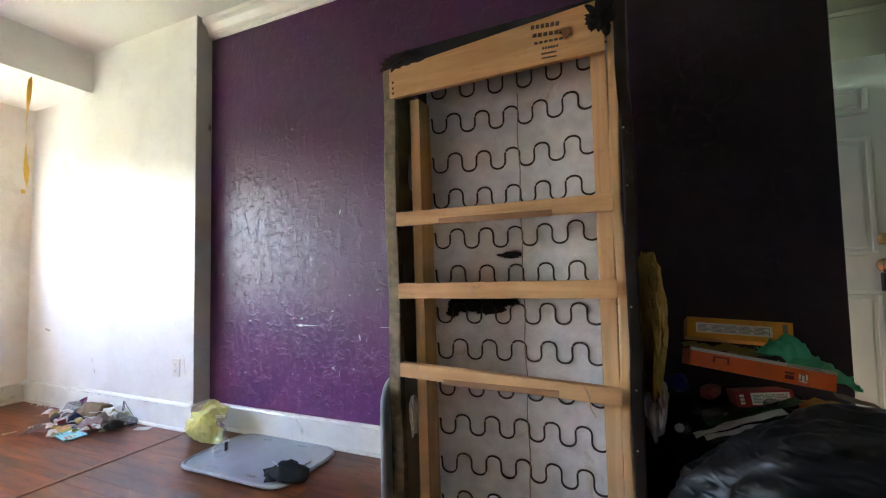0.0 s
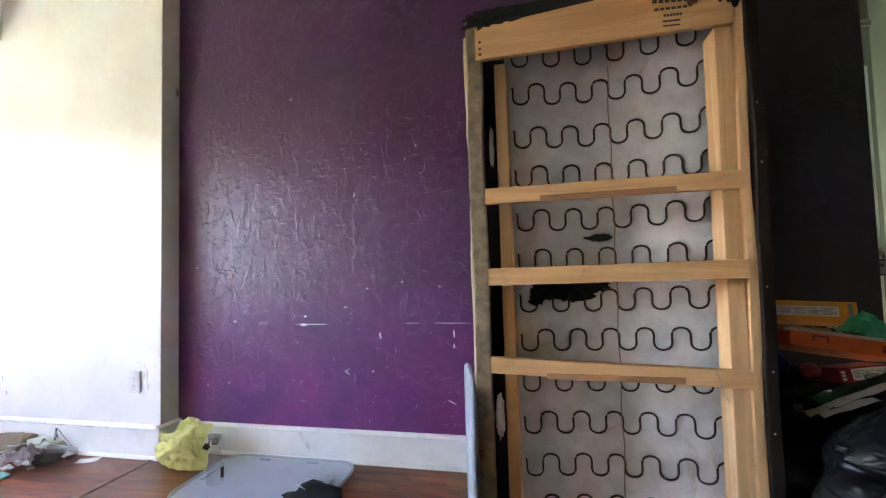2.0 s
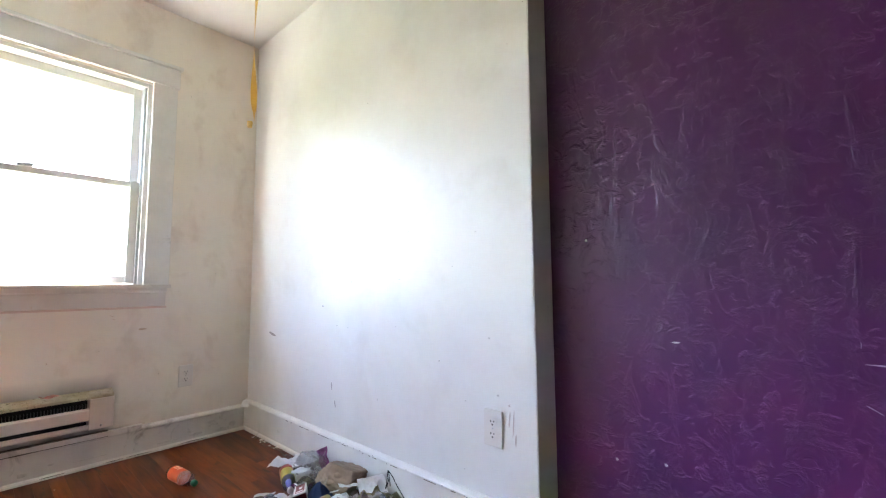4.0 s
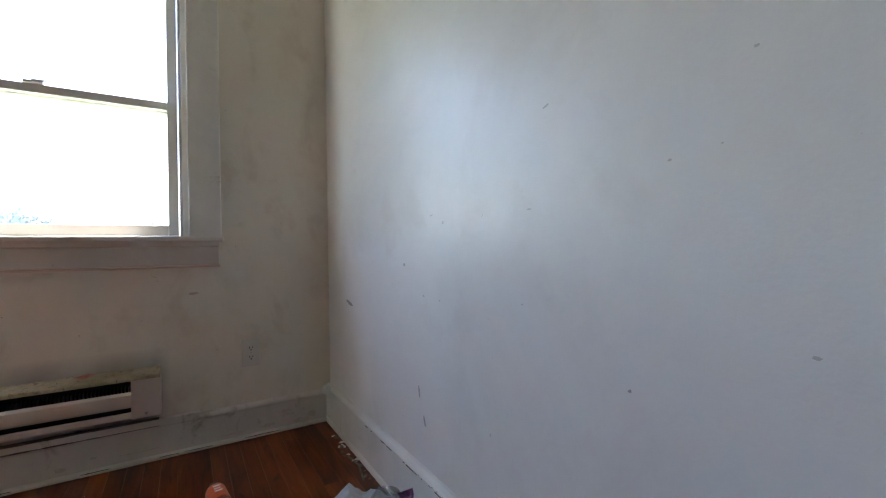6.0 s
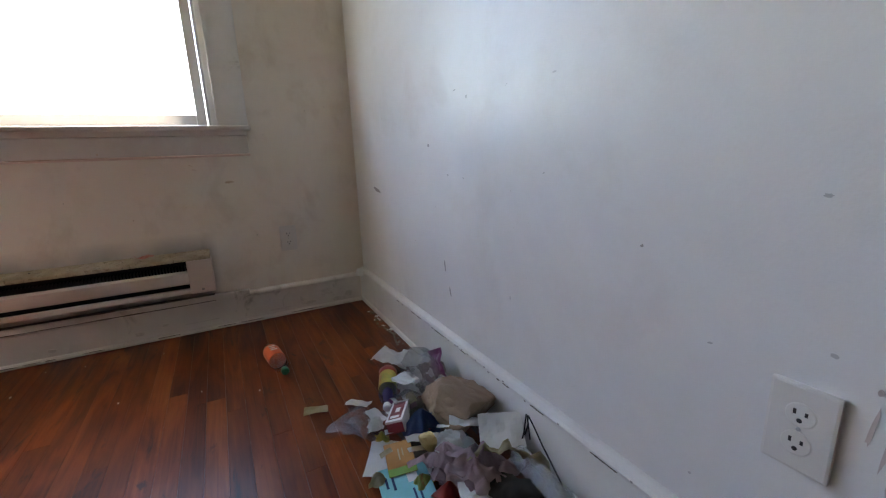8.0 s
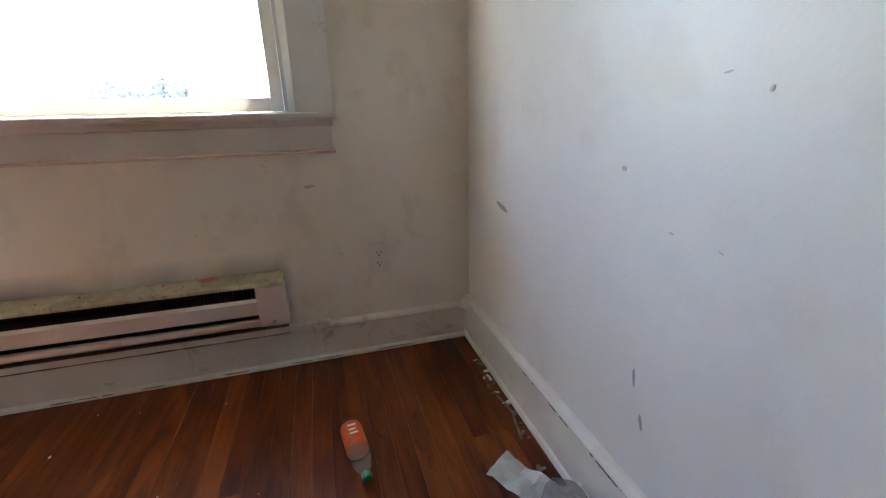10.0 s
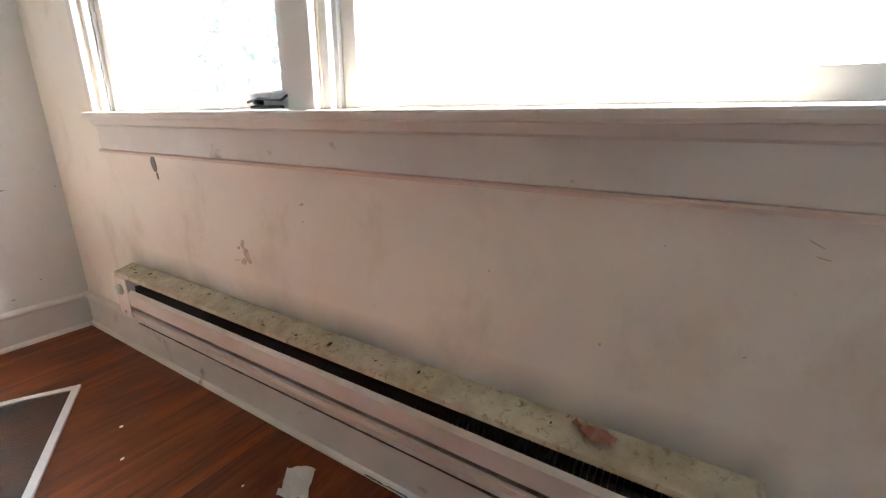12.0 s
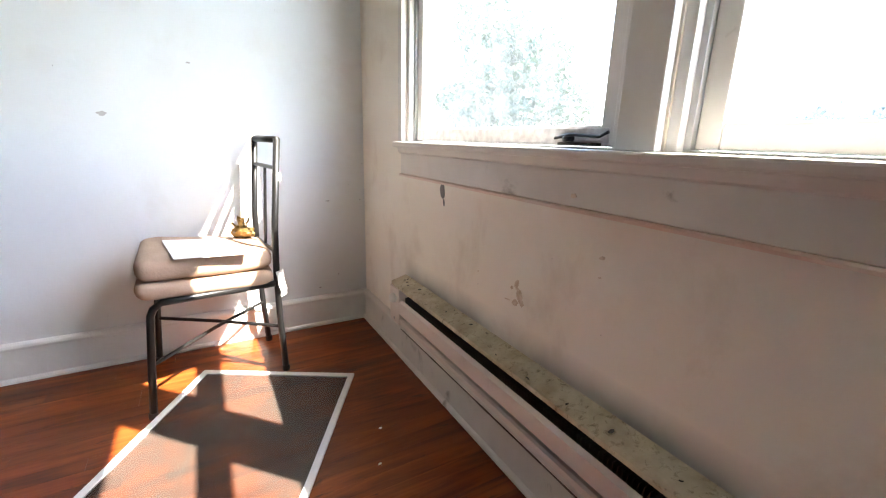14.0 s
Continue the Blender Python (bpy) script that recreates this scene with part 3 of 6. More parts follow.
part("body", boxed((6.100, 0.730, 0.923), (6.176, 0.765, 1.016), 0.006), BLACK, lockbox)
part("face", boxed((6.108, 0.724, 0.931), (6.168, 0.731, 1.003), 0.003), STEEL, lockbox, "grey dial face")
part("dial_window", boxed((6.123, 0.721, 0.973), (6.153, 0.795, 0.990), 0.001), BLACK, lockbox)
part("shackle", tube(bmesh.new(), [(6.108, 0.742, 1.013)] + [(6.138 - 0.030 * math.cos(a), 0.742, 1.048 + 0.032 * math.sin(a)) for a in [math.pi * k / 10 for k in range(11)]] + [(6.168, 0.742, 1.013)], 0.005), BLACK, lockbox)
door2 = panelled("door_2", "closed panelled door in the entry wall, dimness put into its paint", "y", XB + 0.03, D0 + 0.02, D1 - 0.02, DZ - 0.02, ENTRY_DIM)
casing = structure("door_casing", boxed((XB - 0.018, D1, 0), (XB, D1 + 0.10, DZ + 0.11), 0.003), ENTRY_DIM, "painted door casing", "trim")
part("side_casing", boxed((XB - 0.018, D0 - 0.10, 0), (XB, D0, DZ + 0.11), 0.003), ENTRY_DIM, casing)
part("head_casing", boxed((XB - 0.018, D0, DZ), (XB, D1, DZ + 0.11), 0.003), ENTRY_DIM, casing)
part("hinge", tube(bmesh.new(), [(XB + 0.02, D1 - 0.02, 1.74), (XB + 0.02, D1 - 0.02, 1.84)], 0.008), BRASS, door2)

# ---- outlets ----
def outlet(name, origin, turn, label):
    """A duplex socket: plate with rounded edge, two faces with slots, screw. Built facing +x."""
    m = pose(*origin, 0, 0, turn)
    o = tagged(new(name), label, "outlet")
    o.matrix_basis = m
    me = mesh_of("plate", boxed((0.0, -0.039, -0.063), (0.009, 0.039, 0.063), 0.0045), PLATE)
    p = piece("plate", me, o, Matrix())
    for z in (0.021, -0.021):
        f = piece("socket_face", mesh_of("socket_face", lathe(bmesh.new(), [(0.0175, 0), (0.0175, 0.0100), (0.016, 0.0108)], (0, 0, z), (1, 0, 0)), PLATE), o, Matrix())
        for y, h in ((-0.0065, 0.0075), (0.0065, 0.006)):
            piece("slot", mesh_of("slot", boxed((0.0100, y - 0.0017, z + 0.004 - h / 2), (0.0114, y + 0.0017, z + 0.004 + h / 2)), SLOT), f, Matrix())
        piece("slot", mesh_of("slot", lathe(bmesh.new(), [(0.0032, 0), (0.0032, 0.0012)], (0.0102, 0, z - 0.0075), (1, 0, 0), 10), SLOT), f, Matrix())
    piece("screw", mesh_of("screw", lathe(bmesh.new(), [(0.003, 0), (0.0025, 0.0015)], (0.009, 0, 0), (1, 0, 0), 10), ALU), p, Matrix())
    return o


outlet("wall_outlet", (0.0, -0.374, 0.396), 0, "ivory duplex outlet on the wall under the window")
outlet("wall_outlet", (1.981, 0.0, 0.425), -90, "ivory duplex outlet on the white wall")

# ---- scuffs and chips on the walls ----
MARK = plain("grey scuff", (0.46, 0.43, 0.41), 0.8)
RUB = plain("faint grey rub", (0.60, 0.58, 0.56), 0.6)
CHIP = plain("bare plaster", (0.72, 0.70, 0.72), 0.8)


def blot(parent, name, plane, u, z, w, h, material, seed, tilt=0.0):
    """A ragged fleck of paint or dirt, a millimetre thick. plane: (axis, place, way out)."""
    rnd = random.Random(seed)
    axis, place, out = plane
    bm = bmesh.new()
    n = 11
    ring = []
    for k in range(n):
        a = math.tau * k / n
        r = 0.6 + 0.4 * rnd.random()
        du, dz = math.cos(a) * w / 2 * r, math.sin(a) * h / 2 * r
        du, dz = du * math.cos(tilt) - dz * math.sin(tilt), du * math.sin(tilt) + dz * math.cos(tilt)
        ring.append((u + du, z + dz))
    tops = [bm.verts.new((place + out * 0.0012, a, c) if axis == "x" else (a, place + out * 0.0012, c)) for a, c in ring]
    lows = [bm.verts.new((place - out * 0.001, a, c) if axis == "x" else (a, place - out * 0.001, c)) for a, c in ring]
    bm.faces.new(tops)
    for k in range(n):
        bm.faces.new((tops[k], tops[(k + 1) % n], lows[(k + 1) % n], lows[k]))
    bmesh.ops.recalc_face_normals(bm, faces=bm.faces)
    return part(name, bm, material, parent)


NP, PP, WP, SP = ("y", YN, -1), ("y", YP, -1), ("x", 0.0, 1), ("y", YS, 1)
for i, (u, z, w, h, tl) in enumerate(((0.325, 0.630, 0.105, 0.020, -0.20), (0.974, 0.415, 0.010, 0.045, 0.15), (1.006, 0.332, 0.010, 0.042, 0.35), (0.881, 0.818, 0.018, 0.012, -0.4), (1.013, 0.724, 0.014, 0.005, -0.2),
        (1.966, 0.735, 0.012, 0.006, 0.0), (2.000, 0.538, 0.012, 0.008, -0.3), (1.540, 1.159, 0.020, 0.004, 0.35), (1.134, 0.946, 0.006, 0.014, -0.3), (1.068, 0.971, 0.018, 0.004, 0.2), (1.487, 0.953, 0.014, 0.004, 0.0),
        (1.461, 0.745, 0.008, 0.004, 0.3), (1.340, 0.411, 0.005, 0.012, 0), (1.846, 0.249, 0.006, 0.006, 0.0), (1.853, 0.495, 0.010, 0.004, 0.2), (1.910, 1.127, 0.008, 0.005, 0.0), (1.794, 1.001, 0.008, 0.005, 0.3), (1.108, 0.719, 0.012, 0.003, -0.4))):
    blot(wall_north, "scuff", NP, u, z, w, h, MARK if i < 3 else RUB, 10 + i, tl)
DRIP = plain("dried reddish drip", (0.66, 0.56, 0.53), 0.4)
for i, (u, z, w, h, tl) in enumerate(((2.046, 0.512, 0.008, 0.010, 0), (2.046, 0.465, 0.007, 0.065, -0.10), (2.062, 0.455, 0.006, 0.10, -0.08), (2.070, 0.40, 0.006, 0.05, -0.05))):
    blot(wall_north, "drip", NP, u, z, w, h, DRIP, 30 + i, tl)
for i, (u, z, w, h, tl) in enumerate(((3.03, 0.738, 0.24, 0.006, 0.0), (2.985, 0.736, 0.05, 0.018, 0.1), (2.996, 0.782, 0.02, 0.014, 0), (3.62, 0.744, 0.10, 0.004, 0.02),
        (3.82, 0.744, 0.28, 0.004, 0.0), (3.843, 0.690, 0.010, 0.06, 0.05), (3.842, 0.625, 0.008, 0.03, 0), (3.243, 0.475, 0.05, 0.005, -0.6), (3.243, 0.488, 0.05, 0.004, 0.7), (3.393, 0.486, 0.016, 0.010, 0),
        (2.543, 0.755, 0.03, 0.005, 0), (2.285, 1.075, 0.010, 0.010, 0), (2.360, 0.380, 0.010, 0.010, 0), (3.824, 0.336, 0.06, 0.006, -0.5), (2.50, 0.40, 0.010, 0.01, 0), (3.367, 0.932, 0.02, 0.004, 0.1),
        (3.567, 0.964, 0.012, 0.006, 0.2), (3.774, 0.936, 0.014, 0.006, 0), (3.237, 0.832, 0.03, 0.004, 0.1), (3.437, 0.678, 0.008, 0.04, 0.2), (2.917, 2.036, 0.014, 0.010, 0), (3.3, 1.45, 0.008, 0.04, -0.3))):
    blot(wall_purple, "paint_chip", PP, u, z, w, h, CHIP, 40 + i, tl)
rnd = random.Random(77)
LILAC = plain("scraped lilac paint", (0.40, 0.33, 0.43), 0.6)
for i in range(60):
    u, z = rnd.uniform(2.9, 4.0), 0.22 + 0.60 * rnd.random() ** 1.5
    blot(wall_purple, "scratch", PP, u, z, rnd.uniform(0.012, 0.045), rnd.uniform(0.0012, 0.0024), LILAC, 150 + i, rnd.choice((0.5, 0.7, -0.6, 1.4, 0.1, 0.2)) + rnd.uniform(-0.15, 0.15))
for i, (u, z, w, h, tl) in enumerate(((-2.408, 0.782, 0.040, 0.060, 0.1), (-2.396, 0.742, 0.014, 0.030, 0.2), (-2.020, 0.520, 0.035, 0.003, 0.1), (-0.745, 0.770, 0.03, 0.003, -0.5), (-0.735, 0.752, 0.022, 0.003, -0.2), (-1.972, 0.550, 0.030, 0.045, 0.4), (-1.988, 0.522, 0.035, 0.022, 0.2), (-2.005, 0.560, 0.016, 0.012, 0.3), (-1.985, 0.575, 0.018, 0.035, -0.3), (-1.962, 0.530, 0.024, 0.030, 0.9), (-0.60, 0.690, 0.055, 0.014, 0.0), (-1.72, 0.675, 0.010, 0.004, 0.2), (-2.17, 0.56, 0.005, 0.006, 0), 
        (-1.061, 0.829, 0.008, 0.010, 0), (-1.72, 0.719, 0.02, 0.01, 0.3), (-1.80, 0.84, 0.02, 0.014, 0), (-0.99, 0.55, 0.006, 0.008, 0))):
    blot(wall_window, "dirt_mark", ("x", 0.0185 if z > 0.815 else 0.0, 1), u, z, w, h, surf("brown smear", (0.50, 0.38, 0.27), (0.68, 0.57, 0.46), 60, 0.8) if i > 1 else plain("dark grey smear", (0.20, 0.19, 0.19), 0.8), 80 + i, tl)
for i, (u, z, w, h) in enumerate(((0.719, 1.222, 0.02, 0.008), (0.19, 0.644, 0.03, 0.006), (0.247, 0.20, 0.014, 0.008), (0.15, 0.26, 0.010, 0.01), (1.02, 1.015, 0.04, 0.02))):
    blot(wall_south, "scuff", SP, u, z, w, h, MARK, 120 + i)
for i in range(24):
    rnd = random.Random(700 + i)
    x = rnd.uniform(0.55, 2.05)
    blot(bb_north, "paint_loss", ("y", YN - 0.0272, -1), x, 0.1665, rnd.uniform(0.010, 0.060), rnd.uniform(0.0015, 0.003), GRIME_SHADE, 700 + i)
for i in range(16):
    rnd = random.Random(760 + i)
    blot(bb_north, "grime", ("y", YN - 0.0272, -1), rnd.uniform(1.0, 1.9), 0.170 + rnd.uniform(-0.005, 0.004), rnd.uniform(0.006, 0.02), 0.004, MARK, 760 + i)
for i, (u, z, w, h) in enumerate(((-0.16, 0.03, 0.10, 0.03), (-0.10, 0.05, 0.05, 0.05), (-0.45, 0.035, 0.12, 0.012), (-0.80, 0.045, 0.16, 0.006), (-1.05, 0.040, 0.05, 0.02), (-1.35, 0.04, 0.04, 0.02), (-0.30, 0.04, 0.06, 0.02), (-0.95, 0.06, 0.03, 0.012), (-0.085, 0.135, 0.05, 0.008))):
    blot(bb_west, "grime", ("x", 0.0202, 1), u, z + 0.006, w, h, surf("grey grime", (0.50, 0.46, 0.41), (0.62, 0.57, 0.52), 40, 0.7), 790 + i)
for i in range(14):
    rnd = random.Random(840 + i)
    blot(bb_west, "grime", ("x", 0.0302, 1), rnd.uniform(-1.5, -0.12), 0.010 + rnd.uniform(0, 0.003), rnd.uniform(0.03, 0.14), rnd.uniform(0.002, 0.004), GRIME_SHADE, 840 + i)
blot(structure("nail_plate", boxed((XR + 0.004, 0.095, 2.13), (XR + 0.012, 0.112, 2.18), 0.002), MARK, "painted-over hinge leaf on the return", "trim"), "rust", ("x", XR + 0.012, 1), 0.104, 2.155, 0.012, 0.03, SLOT, 5)


# ---- more helpers ----
def slab(corners, z0, z1, r=0.02, bevel=0.004, steps=5):
    """A flat body over a polygon with rounded corners and softened edges."""
    pts = [Vector((x, y)) for x, y in corners]
    ring = []
    n = len(pts)
    for i, p in enumerate(pts):
        a, c = (pts[i - 1] - p).normalized(), (pts[(i + 1) % n] - p).normalized()
        for k in range(steps + 1):
            t = k / steps
            p0, p2 = p + a * r, p + c * r
            ring.append(p0 * (1 - t) ** 2 + p * 2 * t * (1 - t) + p2 * t * t)
    bm = bmesh.new()
    lo = [bm.verts.new((q.x, q.y, z0)) for q in ring]
    hi = [bm.verts.new((q.x, q.y, z1)) for q in ring]
    top = bm.faces.new(hi)
    bot = bm.faces.new(lo[::-1])
    for k in range(len(ring)):
        bm.faces.new((lo[k], lo[(k + 1) % len(ring)], hi[(k + 1) % len(ring)], hi[k]))
    bmesh.ops.recalc_face_normals(bm, faces=bm.faces)
    if bevel:
        bmesh.ops.bevel(bm, geom=list(top.edges) + list(bot.edges), offset=bevel, segments=3, profile=0.5, affect="EDGES")
    return bm


def crumple(w, h, amp, seed, freq=3.2, nx=10, ny=10, curl=0.0, thick=0.0012):
    off = Vector((seed * 2.3, seed * 4.1, seed))
    return sheet(w, h, nx, ny, lambda u, v: amp * (0.6 + noise.fractal(Vector((u * freq * w * 8, v * freq * h * 8, 0)) * 0.6 + off, 0.8, 2.0, 3)) + curl * (2 * u - 1) ** 2, thick)


# ---- electric baseboard heater ----
HY0, HY1 = -2.705, -0.724
heater = thing("baseboard_heater", (0.0, (HY0 + HY1) / 2, 0.2), "long pinkish white electric baseboard heater with stained, mouldy top", "heater")
# plate coloured near-black, so the slots' inner shade is painted on it
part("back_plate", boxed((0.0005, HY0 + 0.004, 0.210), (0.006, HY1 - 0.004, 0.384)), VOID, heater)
part("top_cover", run(bmesh.new(), [(0.001, 0.382), (0.001, 0.390), (0.064, 0.374), (0.0685, 0.371), (0.0685, 0.358), (0.065, 0.358), (0.065, 0.368), (0.060, 0.369)], (0, HY0 + 0.002, 0), (0, HY1 - 0.002, 0), (1, 0, 0)), HEATTOP, heater, "mouldy, flaking top cover")
part("front_panel", run(bmesh.new(), [(0.066, 0.252), (0.072, 0.255), (0.072, 0.304), (0.060, 0.314), (0.058, 0.312), (0.068, 0.302), (0.068, 0.257)], (0, HY0 + 0.09, 0), (0, HY1 - 0.10, 0), (1, 0, 0)), HEATER, heater, "plain pinkish front panel")
part("lower_lip", run(bmesh.new(), [(0.006, 0.204), (0.066, 0.207), (0.070, 0.213), (0.070, 0.229), (0.062, 0.233), (0.062, 0.215), (0.006, 0.212)], (0, HY0 + 0.002, 0), (0, HY1 - 0.002, 0), (1, 0, 0)), HEATER, heater)
# uneven dark strips stand for shade in the gaps above and below the ledge
for z0, z1, x in ((0.1705, 0.1760, 0.0285), (0.1425, 0.1475, 0.0300)):
    b = boxed((0.004, HY0 + 0.01, z0 + 0.001), (x + 0.0010, HY1 - 0.01, z1 - 0.001))
    for k in range(1, 46):
        bmesh.ops.bisect_plane(b, geom=b.verts[:] + b.edges[:] + b.faces[:], plane_co=(0, HY0 + (HY1 - HY0) * k / 46, 0), plane_no=(0, 1, 0))
    for v in b.verts:
        v.co.z = (z0 + z1) / 2 + (v.co.z - (z0 + z1) / 2) * (0.25 + 1.1 * abs(noise.noise(Vector((3.0, v.co.y * 9, z0)))) * 2)
    part("grime_line", b, GRIME_SHADE, heater, "dark strip standing for the shade in the gap")
part("element_tube", tube(bmesh.new(), [(0.033, HY0 + 0.1, 0.298), (0.033, HY1 - 0.1, 0.298)], 0.008), FINS, heater)
fin = mesh_of("fin", boxed((0.014, -0.0006, 0.270), (0.054, 0.0006, 0.330)), FINS)
for i in range(150):
    piece("fin", fin, heater, Matrix.Translation((0, HY0 + 0.11 + i * (HY1 - HY0 - 0.22) / 149 - heater.location.y, -heater.location.z)))
for nm, a, c in (("end_cap", HY1 - 0.10, HY1), ("end_cap", HY0, HY0 + 0.09)):
    cap = part(nm, boxed((0.004, a, 0.205), (0.0735, c, 0.3575), 0.003), HEATER, heater)
    part("screw", lathe(bmesh.new(), [(0.006, 0), (0.005, 0.003)], (0.0735, (a + c) / 2, 0.222), (1, 0, 0), 10), MARK, cap, "rusty screw", True)
part("thermostat_knob", lathe(bmesh.new(), [(0.020, 0), (0.020, 0.010), (0.016, 0.018), (0.012, 0.019)], (0.0735, HY0 + 0.045, 0.312), (1, 0, 0)), PLATE, heater, "ivory thermostat knob", True)
part("ledge_strip", boxed((0.002, HY0, 0.1475), (0.0285, HY1 + 0.14, 0.1705), 0.003), DIRTY, heater, "loose painted wooden strip")
for i in range(16):
    rnd = random.Random(300 + i)
    b = lump(0.0015 + 0.003 * rnd.random(), (1, 2.4, 0.22), i, 0.5, 2)
    x = 0.012 + 0.045 * rnd.random()
    part("mould_spot", moved(b, pose(x, rnd.uniform(HY0 + 0.05, HY1 - 0.05), 0.3905 - 0.016 / 0.063 * (x - 0.001), 0, 12, rnd.uniform(0, 180))), SLOT, heater)
RED = plain("red wrapper", (0.45, 0.05, 0.03), 0.35)
solo("red_wrapper", moved(crumple(0.075, 0.026, 0.014, 3), pose(0.032, -0.978, 0.388, 0, 10, 80)), surf("faded red film", (0.50, 0.10, 0.07), (0.58, 0.30, 0.25), 40, 0.4, 0.2, 60), "small crumpled red wrapper on the heater top", "wrapper", (0.030, -0.978, 0.384))

# ---- fly paper ----
b = bmesh.new()
rows = []
for i in range(60):
    s = i / 59
    z = 2.60 - 0.86 * s
    a = 0.3 + 5.2 * s + 0.6 * math.sin(7 * s)
    cx, cy, w = 0.830 + 0.012 * math.sin(5 * s) - 0.02 * s, -0.372 - 0.015 * math.sin(4 * s), 0.015 * (0.6 if s > 0.93 else 1.0)
    rows.append([Vector((cx - w * math.cos(a), cy - w * math.sin(a), z)), Vector((cx + w * math.cos(a), cy + w * math.sin(a), z))])
vs = [[b.verts.new(p) for p in r] for r in rows]
for r0, r1 in zip(vs, vs[1:]):
    b.faces.new((r0[0], r0[1], r1[1], r1[0]))
bmesh.ops.solidify(b, geom=b.faces[:], thickness=0.001)
AMBER = surf("sticky amber paper", (0.78, 0.52, 0.13), (0.68, 0.42, 0.08), 12, 0.3, 0.3, 60, stain=(0.05, 0.03, 0.02), stain_scale=40, stain_from=0.7)
fly = thing("fly_paper", (0.830, -0.372, 2.60), "twisted amber fly paper strip hanging from the ceiling", "fly paper")
part("strip", b, AMBER, fly)
part("tack", lathe(bmesh.new(), [(0.007, 0), (0.006, 0.004), (0.002, 0.006)], (0.830, -0.368, 2.609), (0, 0, -1), 10), SLOT, fly)
part("cardboard_tube", lathe(bmesh.new(), [(0.012, 0), (0.013, 0.004), (0.011, 0.03)], (0.810, -0.387, 1.742), (0, 0, -1), 12), AMBER, fly)

# ---- chair ----
CUSH = surf("tan suede fabric", (0.42, 0.30, 0.215), (0.32, 0.215, 0.15), 7, 0.85, 0.35, 120, stain=(0.20, 0.12, 0.09), stain_scale=5, stain_from=0.66)
chair = thing("dining_chair", (0.70, -2.98, 0.0), "black metal dining chair with two stacked tan cushions", "chair")
BN, BF, FN, FF = Vector((0.492, -2.832, 0)), Vector((0.518, -3.145, 0)), Vector((0.946, -2.712, 0)), Vector((0.958, -3.150, 0))
TN, TF = Vector((0.462, -2.850, 0.940)), Vector((0.508, -3.140, 0.940))
for foot, top in ((BN, TN), (BF, TF)):
    knee = foot.lerp(top, 0.46) + Vector((0.022, 0, 0))
    part("back_leg", tube(bmesh.new(), [foot, foot.lerp(knee, 0.5) + Vector((0.004, 0, 0)), knee, knee.lerp(top, 0.35) + Vector((0.006, 0, 0)), top], 0.0125, 10), BLACK, chair, smooth=True)
for foot, back in ((FN, BN), (FF, BF)):
    up = foot + Vector((-0.035, (back.y - foot.y) * 0.06, 0.398))
    pts = [foot, foot.lerp(up, 0.5), up - Vector((0, 0, 0.03)), up + Vector((-0.010, 0, -0.008)), up + Vector((-0.035, 0, 0.012)), Vector((back.x + 0.02, back.y, 0.385))]
    part("front_leg", tube(bmesh.new(), pts, 0.0125, 10), BLACK, chair, smooth=True)
part("front_rail", tube(bmesh.new(), [FN + Vector((-0.06, 0, 0.405)), FF + Vector((-0.06, 0, 0.405))], 0.009), BLACK, chair)
part("top_bar", tube(bmesh.new(), [TN + Vector((0, 0, -0.004)), TF + Vector((0, 0, -0.004))], 0.0125, 10), BLACK, chair, smooth=True)
mid_n, mid_f = BN.lerp(TN, 0.885), BF.lerp(TF, 0.885)
low_n, low_f = BN.lerp(TN, 0.54) + Vector((0.02, 0, 0)), BF.lerp(TF, 0.54) + Vector((0.02, 0, 0))
part("back_rail", tube(bmesh.new(), [mid_n + Vector((0.005, 0, 0)), mid_f + Vector((0.005, 0, 0))], 0.008), BLACK, chair)
part("back_rail", tube(bmesh.new(), [low_n, low_f], 0.008), BLACK, chair)
for t in (0.5,):
    part("spindle", tube(bmesh.new(), [mid_n.lerp(mid_f, t) + Vector((0.005, 0, 0)), low_n.lerp(low_f, t)], 0.006), BLACK, chair)
for p, q in ((FN, BF), (FF, BN)):
    part("cross_stretcher", tube(bmesh.new(), [p + Vector((-0.018, 0, 0.195)), (p + q) / 2 + Vector((0, 0, 0.203)), q + Vector((0.008, 0, 0.200))], 0.007), BLACK, chair)
for f in (BN, BF, FN, FF):
    part("foot_cap", lathe(bmesh.new(), [(0.0145, 0.0), (0.0150, 0.012), (0.0135, 0.022)], f, sides=12), SLOT, chair, "rubber foot")
outline = [(0.945, -2.690), (0.962, -3.140), (0.520, -3.135), (0.505, -2.815)]


def cushion(z0, z1, grow, seed):
    bm = slab([(x + grow * (0.6 if x > 0.7 else -0.1), y + (grow if y > -3 else -grow)) for x, y in outline], z0, z1, 0.065, 0.026, 7)
    bmesh.ops.triangulate(bm, faces=[f for f in bm.faces if len(f.verts) > 6])
    bmesh.ops.subdivide_edges(bm, edges=[e for e in bm.edges if e.calc_length() > 0.05], cuts=3, use_grid_fill=True)
    for v in bm.verts:
        v.co.z += 0.006 * noise.noise(v.co * 9 + Vector((seed, 0, 0))) - 0.085 * (0.945 - v.co.x)
    return bm


part("seat_cushion", cushion(0.420, 0.478, 0.0, 1), CUSH, chair, "tan padded seat", True)
loose = solo("loose_cushion", cushion(0.483, 0.556, -0.012, 2), CUSH, "loose tan seat cushion stacked on the chair", "cushion", (0.72, -2.97, 0.487), True)
PAPER = surf("white paper", (0.88, 0.88, 0.87), (0.80, 0.80, 0.79), 8, 0.8, 0.15, 40)
